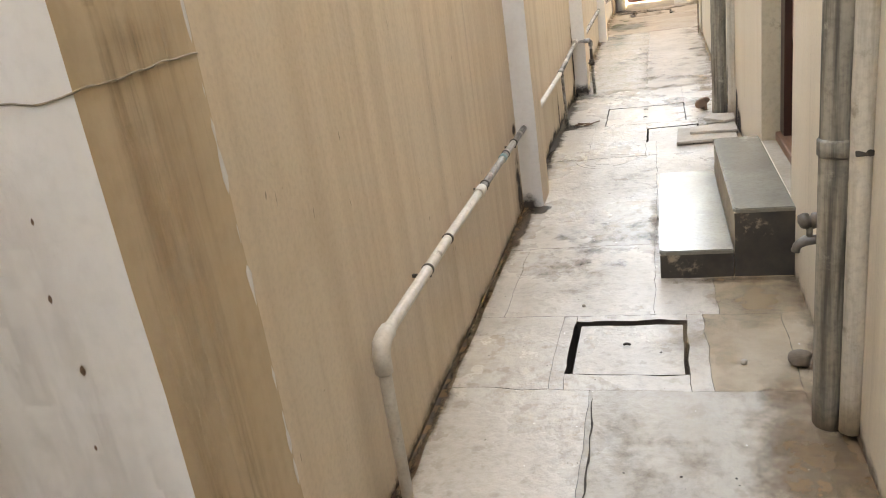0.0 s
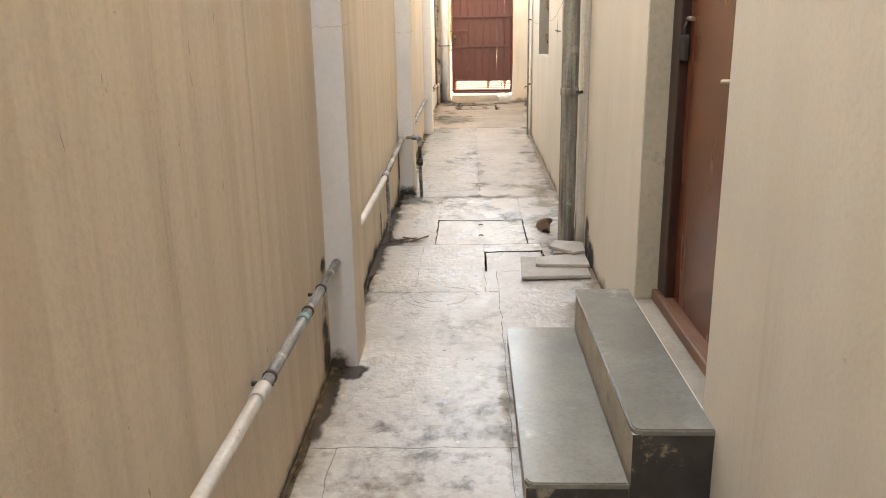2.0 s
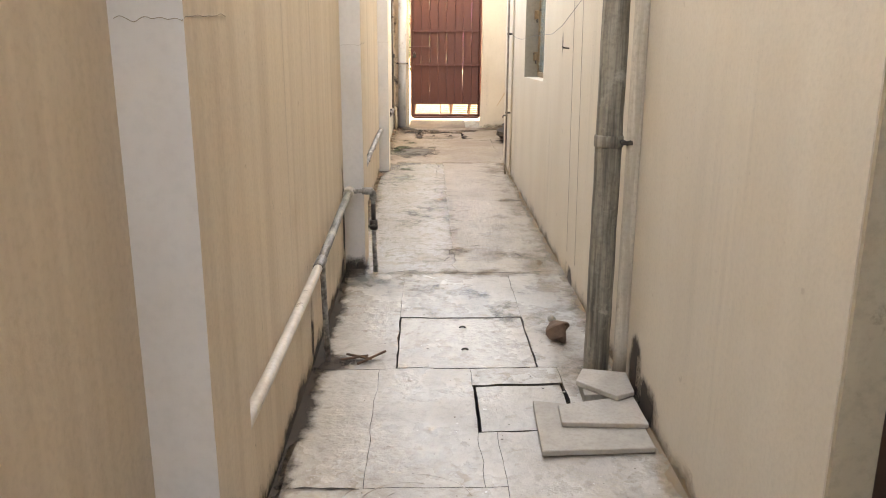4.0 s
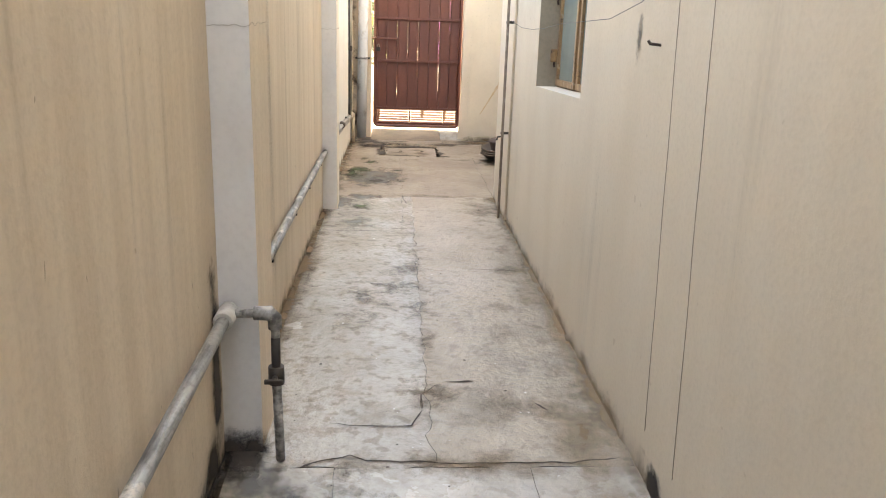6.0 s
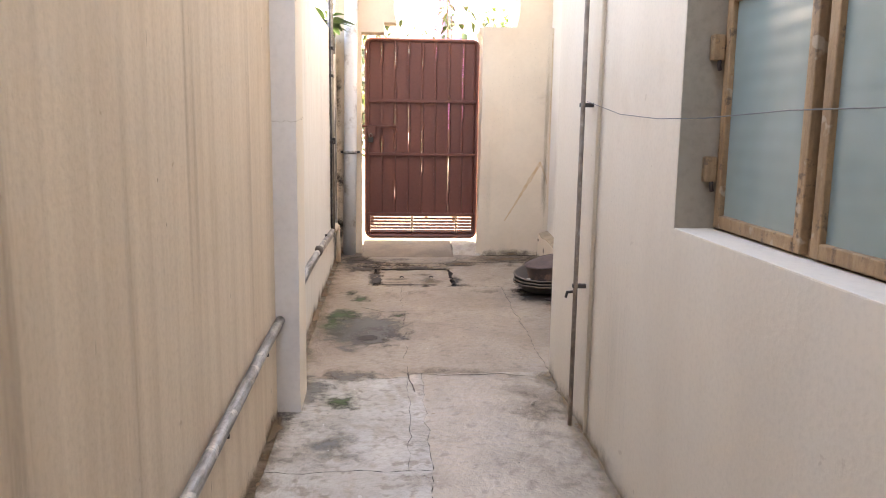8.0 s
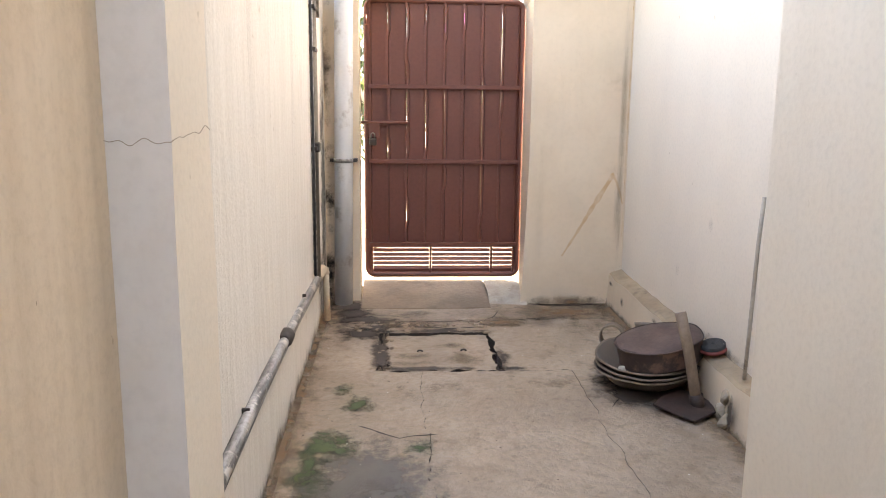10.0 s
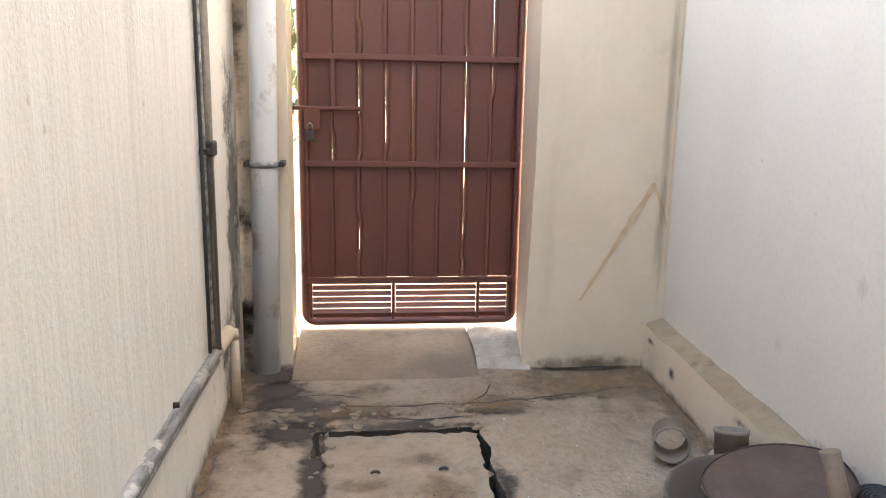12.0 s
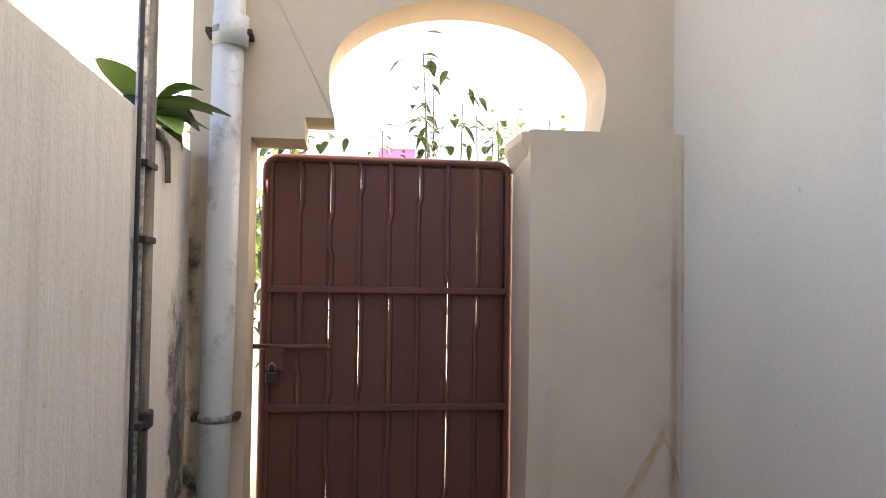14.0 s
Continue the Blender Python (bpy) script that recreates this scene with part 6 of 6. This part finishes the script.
for x, y, r, l, az, label in ((0.775, 13.715, 0.064, 0.14, -20, "short grey offcut of plastic pipe"), (0.893, 13.50, 0.055, 0.09, 170, "grey plastic pipe collar")):
    th = bmesh.new()
    m = pose(x, y, fz(y) + (r + 0.008 if l > 0.1 else 0.165), 82 if l > 0.1 else 14, 0, az)
    lathe(th, [(r - 0.006, -l / 2), (r, -l / 2), (r, l / 2 - 0.014), (r + 0.004, l / 2 - 0.012), (r + 0.004, l / 2), (r - 0.006, l / 2), (r - 0.006, -l / 2)], m, 24)
    solid("pipe_offcut", th, M["offcut"], label, "pipe", "pipe offcuts")
cl = bmesh.new()
bmesh.ops.create_icosphere(cl, subdivisions=3, radius=0.075)
roughen(cl, 0.03, 9)
bmesh.ops.translate(cl, verts=cl.verts[:], vec=(0.900, 13.52, fz(13.52) + 0.065))
solid("rubble", cl, M["cement_patch"], "lump of rubble beside the pans", "rubble")
hoe = thing("hoe", "long-bladed digging hoe with a worn wooden handle", "hoe", (0.90, 12.85, fz(12.85)))
hb = bmesh.new()
prism(hb, [(0.725, 12.86), (0.86, 12.70), (0.985, 12.78), (1.0, 12.86), (0.955, 12.955), (0.90, 12.985), (0.80, 12.93)], "z", 0, 0.012, bevel=0.002)
for v in hb.verts:
    v.co.z += fz(v.co.y) + 0.012 + 0.10 * max(0, v.co.y - 12.72)
part("blade", hb, M["rust_pan"], hoe, "rusty steel blade")
part("handle", T([(0.925, 12.845, 0.475), (0.904, 12.862, 0.60), (0.880, 12.890, 0.745), (0.852, 12.930, 0.890)], 0.021, sides=12, radii=[0.027, 0.025, 0.025, 0.026]), M["handle_wood"], hoe)
part("collar", T([(0.930, 12.838, 0.452), (0.916, 12.850, 0.53)], 0.032, sides=12), M["rust_pan"], hoe)
br = thing("brush", "round black scrubbing brush with a red base", "brush", (1.02, 13.30, 0.68))
m = pose(1.040, 12.975, 0.696, 6, -14, 0)
bb = bmesh.new()
lathe(bb, [(0.0, 0.0), (0.058, 0.0), (0.064, 0.006), (0.062, 0.016), (0.0, 0.018)], m, 28)
part("base", bb, M["red_plastic"], br, "dull red plastic base")
bb = bmesh.new()
for k in range(5):
    lathe(bb, [(0.010 + k * 0.010, 0.018), (0.010 + k * 0.010, 0.036), (0.016 + k * 0.010, 0.036), (0.016 + k * 0.010, 0.018)], m, 24)
part("bristles", bb, M["black_rubber"], br, "rings of black bristles")
solid("stick", T([(1.034, 12.645, 0.672), (1.038, 12.640, 0.95), (1.040, 12.632, 1.25), (1.046, 12.625, 1.447)], 0.0085, sides=8), M["stick"],
      "pale peeling stick leaning on the wall", "stick")
for k, (x, y, z, s) in enumerate(((1.0, 12.74, fz(12.74) + 0.05, 0.042), (0.985, 12.68, fz(12.68) + 0.025, 0.034), (1.0, 12.72, fz(12.72) + 0.12, 0.032))):
    cb = bmesh.new()
    bmesh.ops.create_icosphere(cb, subdivisions=2, radius=s)
    roughen(cb, s * 0.6, 16, k * 3)
    bmesh.ops.translate(cb, verts=cb.verts[:], vec=(x, y, z))
    solid("rubble", cb, M["reveal"], "lump of broken plaster against the ledge", "rubble", "plaster lumps")

# ---- plants ----
def leaf_blade(bm, base, direction, length, width, droop, seed):
    d = Vector(direction).normalized()
    side = d.cross(Vector((0, 0, 1)))
    side = side.normalized() if side.length > 0.01 else Vector((1, 0, 0))
    rows = []
    n = 6
    for i in range(n + 1):
        t = i / n
        c = Vector(base) + d * length * t + Vector((0, 0, -droop * t * t * length))
        w = width * math.sin(math.pi * min(0.97, 0.06 + t * 0.94)) ** 0.8
        up = Vector((0, 0, 0.22 * w))
        rows.append([bm.verts.new(c - side * w + up), bm.verts.new(c), bm.verts.new(c + side * w + up)])
    for a, c in zip(rows, rows[1:]):
        for j in range(2):
            bm.faces.new((a[j], a[j + 1], c[j + 1], c[j])).smooth = True


rnd = random.Random(11)
pot = thing("potted_plant", "broad-leaved green plant in a dark pot on the boundary wall", "plant", (-1.02, 14.36, TOP))
pb = bmesh.new()
lathe(pb, [(0.0, 0.0), (0.075, 0.0), (0.095, 0.10), (0.10, 0.115), (0.088, 0.115), (0.07, 0.09), (0.0, 0.09)], Matrix.Translation((-1.02, 14.36, TOP)), 20)
part("pot", pb, M["terracotta"], pot, "dark plastic pot")
lb = bmesh.new()
for k in range(15):
    a = rnd.uniform(0, 2 * math.pi)
    e = rnd.uniform(0.1, 0.9)
    leaf_blade(lb, (-1.0 + 0.05 * math.cos(a), 14.34 + 0.05 * math.sin(a), TOP + rnd.uniform(0.02, 0.12)), (math.cos(a), math.sin(a) * 0.9, e), rnd.uniform(0.15, 0.24), rnd.uniform(0.055, 0.080), rnd.uniform(0.3, 0.8), k)
for d, l_ in (((1.0, 0.35, 0.30), 0.30), ((0.95, -0.3, 0.15), 0.26), ((-0.4, -0.7, 0.75), 0.28), ((0.6, -0.6, -0.2), 0.22)):
    leaf_blade(lb, (-0.98, 14.32, TOP + 0.08), d, l_, 0.070, 0.25, 1)
part("leaves", lb, M["leaf"], pot, "broad green leaves")


def shrub(name, label, x, y, z0, r, h, n, mat, seed, tall=False, leaf=(0.05, 0.10)):
    q = random.Random(seed)
    th = thing(name, label, "plant", (x, y, z0))
    tb = bmesh.new()
    tips = []
    for k in range(7 if not tall else 5):
        a = q.uniform(0, 2 * math.pi)
        top = Vector((x + r * q.uniform(0.2, 0.9) * math.cos(a), y + r * q.uniform(0.2, 0.9) * math.sin(a), z0 + h * q.uniform(0.7, 1.0)))
        midp = Vector((x, y, z0)).lerp(top, 0.5) + Vector((q.uniform(-0.05, 0.05), q.uniform(-0.05, 0.05), 0))
        tube(tb, [(x, y, z0), midp, top], 0.012, sides=6, radii=[0.016, 0.010, 0.004])
        tips += [(midp, top)]
    part("trunk", tb, M["bark"], th)
    lb = bmesh.new()
    for k in range(n):
        a, b2 = q.choice(tips)
        t = q.uniform(-0.2, 1.05) if not tall else q.uniform(0.1, 1.1)
        c = a.lerp(b2, t) + Vector((q.gauss(0, r * 0.22), q.gauss(0, r * 0.22), q.gauss(0, 0.05)))
        w = q.uniform(0, 2 * math.pi)
        leaf_blade(lb, c, (math.cos(w), math.sin(w), q.uniform(-0.7, 0.6)), q.uniform(*leaf), q.uniform(*leaf) * 0.28, q.uniform(0.2, 0.9), k)
    part("crown", lb, mat, th)


zo = fz(15.1)
shrub("shrub", "leafy green shrub outside the gate", -0.62, 16.6, zo, 0.45, 2.72, 800, M["leaf_dark"], 1)
shrub("shrub", "leafy green shrub outside the gate", -1.35, 16.9, zo, 0.55, 2.6, 420, M["leaf_dark"], 2)
shrub("shrub", "leafy green shrub outside the gate", 0.05, 17.2, zo, 0.40, 2.66, 700, M["leaf_dark"], 3)
shrub("shrub", "leafy green shrub outside the gate", 0.85, 16.7, zo, 0.40, 2.65, 520, M["leaf"], 4)
shrub("young_tree", "thin young tree with sparse drooping leaves outside the gate", 0.38, 16.9, zo, 0.30, 3.05, 130, M["leaf_dark"], 5, tall=True, leaf=(0.07, 0.13))
shrub("young_tree", "thin young tree with sparse drooping leaves outside the gate", 0.78, 17.1, zo, 0.16, 2.85, 60, M["leaf_dark"], 6, tall=True, leaf=(0.06, 0.11))
shrub("shrub", "leafy green shrub across the lane", -1.6, 21.5, zo, 1.1, 3.6, 700, M["leaf"], 7, leaf=(0.1, 0.22))
shrub("shrub", "leafy green shrub across the lane", 2.4, 21.5, zo, 1.0, 3.4, 600, M["leaf"], 8, leaf=(0.1, 0.22))

# ---- houses across the lane ----
def house(x0, x1, y0, y1, h, label, cols, rows_):
    th = thing("house", label, "house", ((x0 + x1) / 2, y0, zo))
    part("wall", B(x0, x1, y0, y1, zo - 0.3, zo + h), M["facade"], th)
    part("roof", B(x0 - 0.2, x1 + 0.2, y0 - 0.25, y1, zo + h, zo + h + 0.18), M["facade"], th)
    for i in range(cols):
        for j in range(rows_):
            cx = x0 + (x1 - x0) * (i + 0.5) / cols
            cz = zo + 1.6 + 3.0 * j
            w = part("window", B(cx - 0.55, cx + 0.55, y0 - 0.03, y0 + 0.02, cz - 0.6, cz + 0.6), M["facade_glass"], th)
            part("frame", B(cx - 0.62, cx + 0.62, y0 - 0.06, y0 - 0.005, cz - 0.68, cz - 0.6), M["facade"], w)
            part("mullion", B(cx - 0.03, cx + 0.03, y0 - 0.05, y0 - 0.031, cz - 0.6, cz + 0.6), M["facade"], w)


house(-9.5, -2.8, 19, 28, 6.4, "pale two-storey house beyond the boundary wall", 3, 2)
pink = thing("far_tower", "far magenta-painted stair tower above the trees", "building", (3.3, 60, zo))
part("wall", B(2.2, 4.4, 60, 63, zo - 0.3, 10.1), M["magenta"], pink)
part("roof", B(2.1, 4.5, 59.9, 63.1, 10.1, 10.25), M["facade"], pink)
for z in (6.2, 8.6):
    part("window", B(3.05, 3.55, 59.97, 60.02, z - 0.5, z + 0.4), M["facade_glass"], pink)
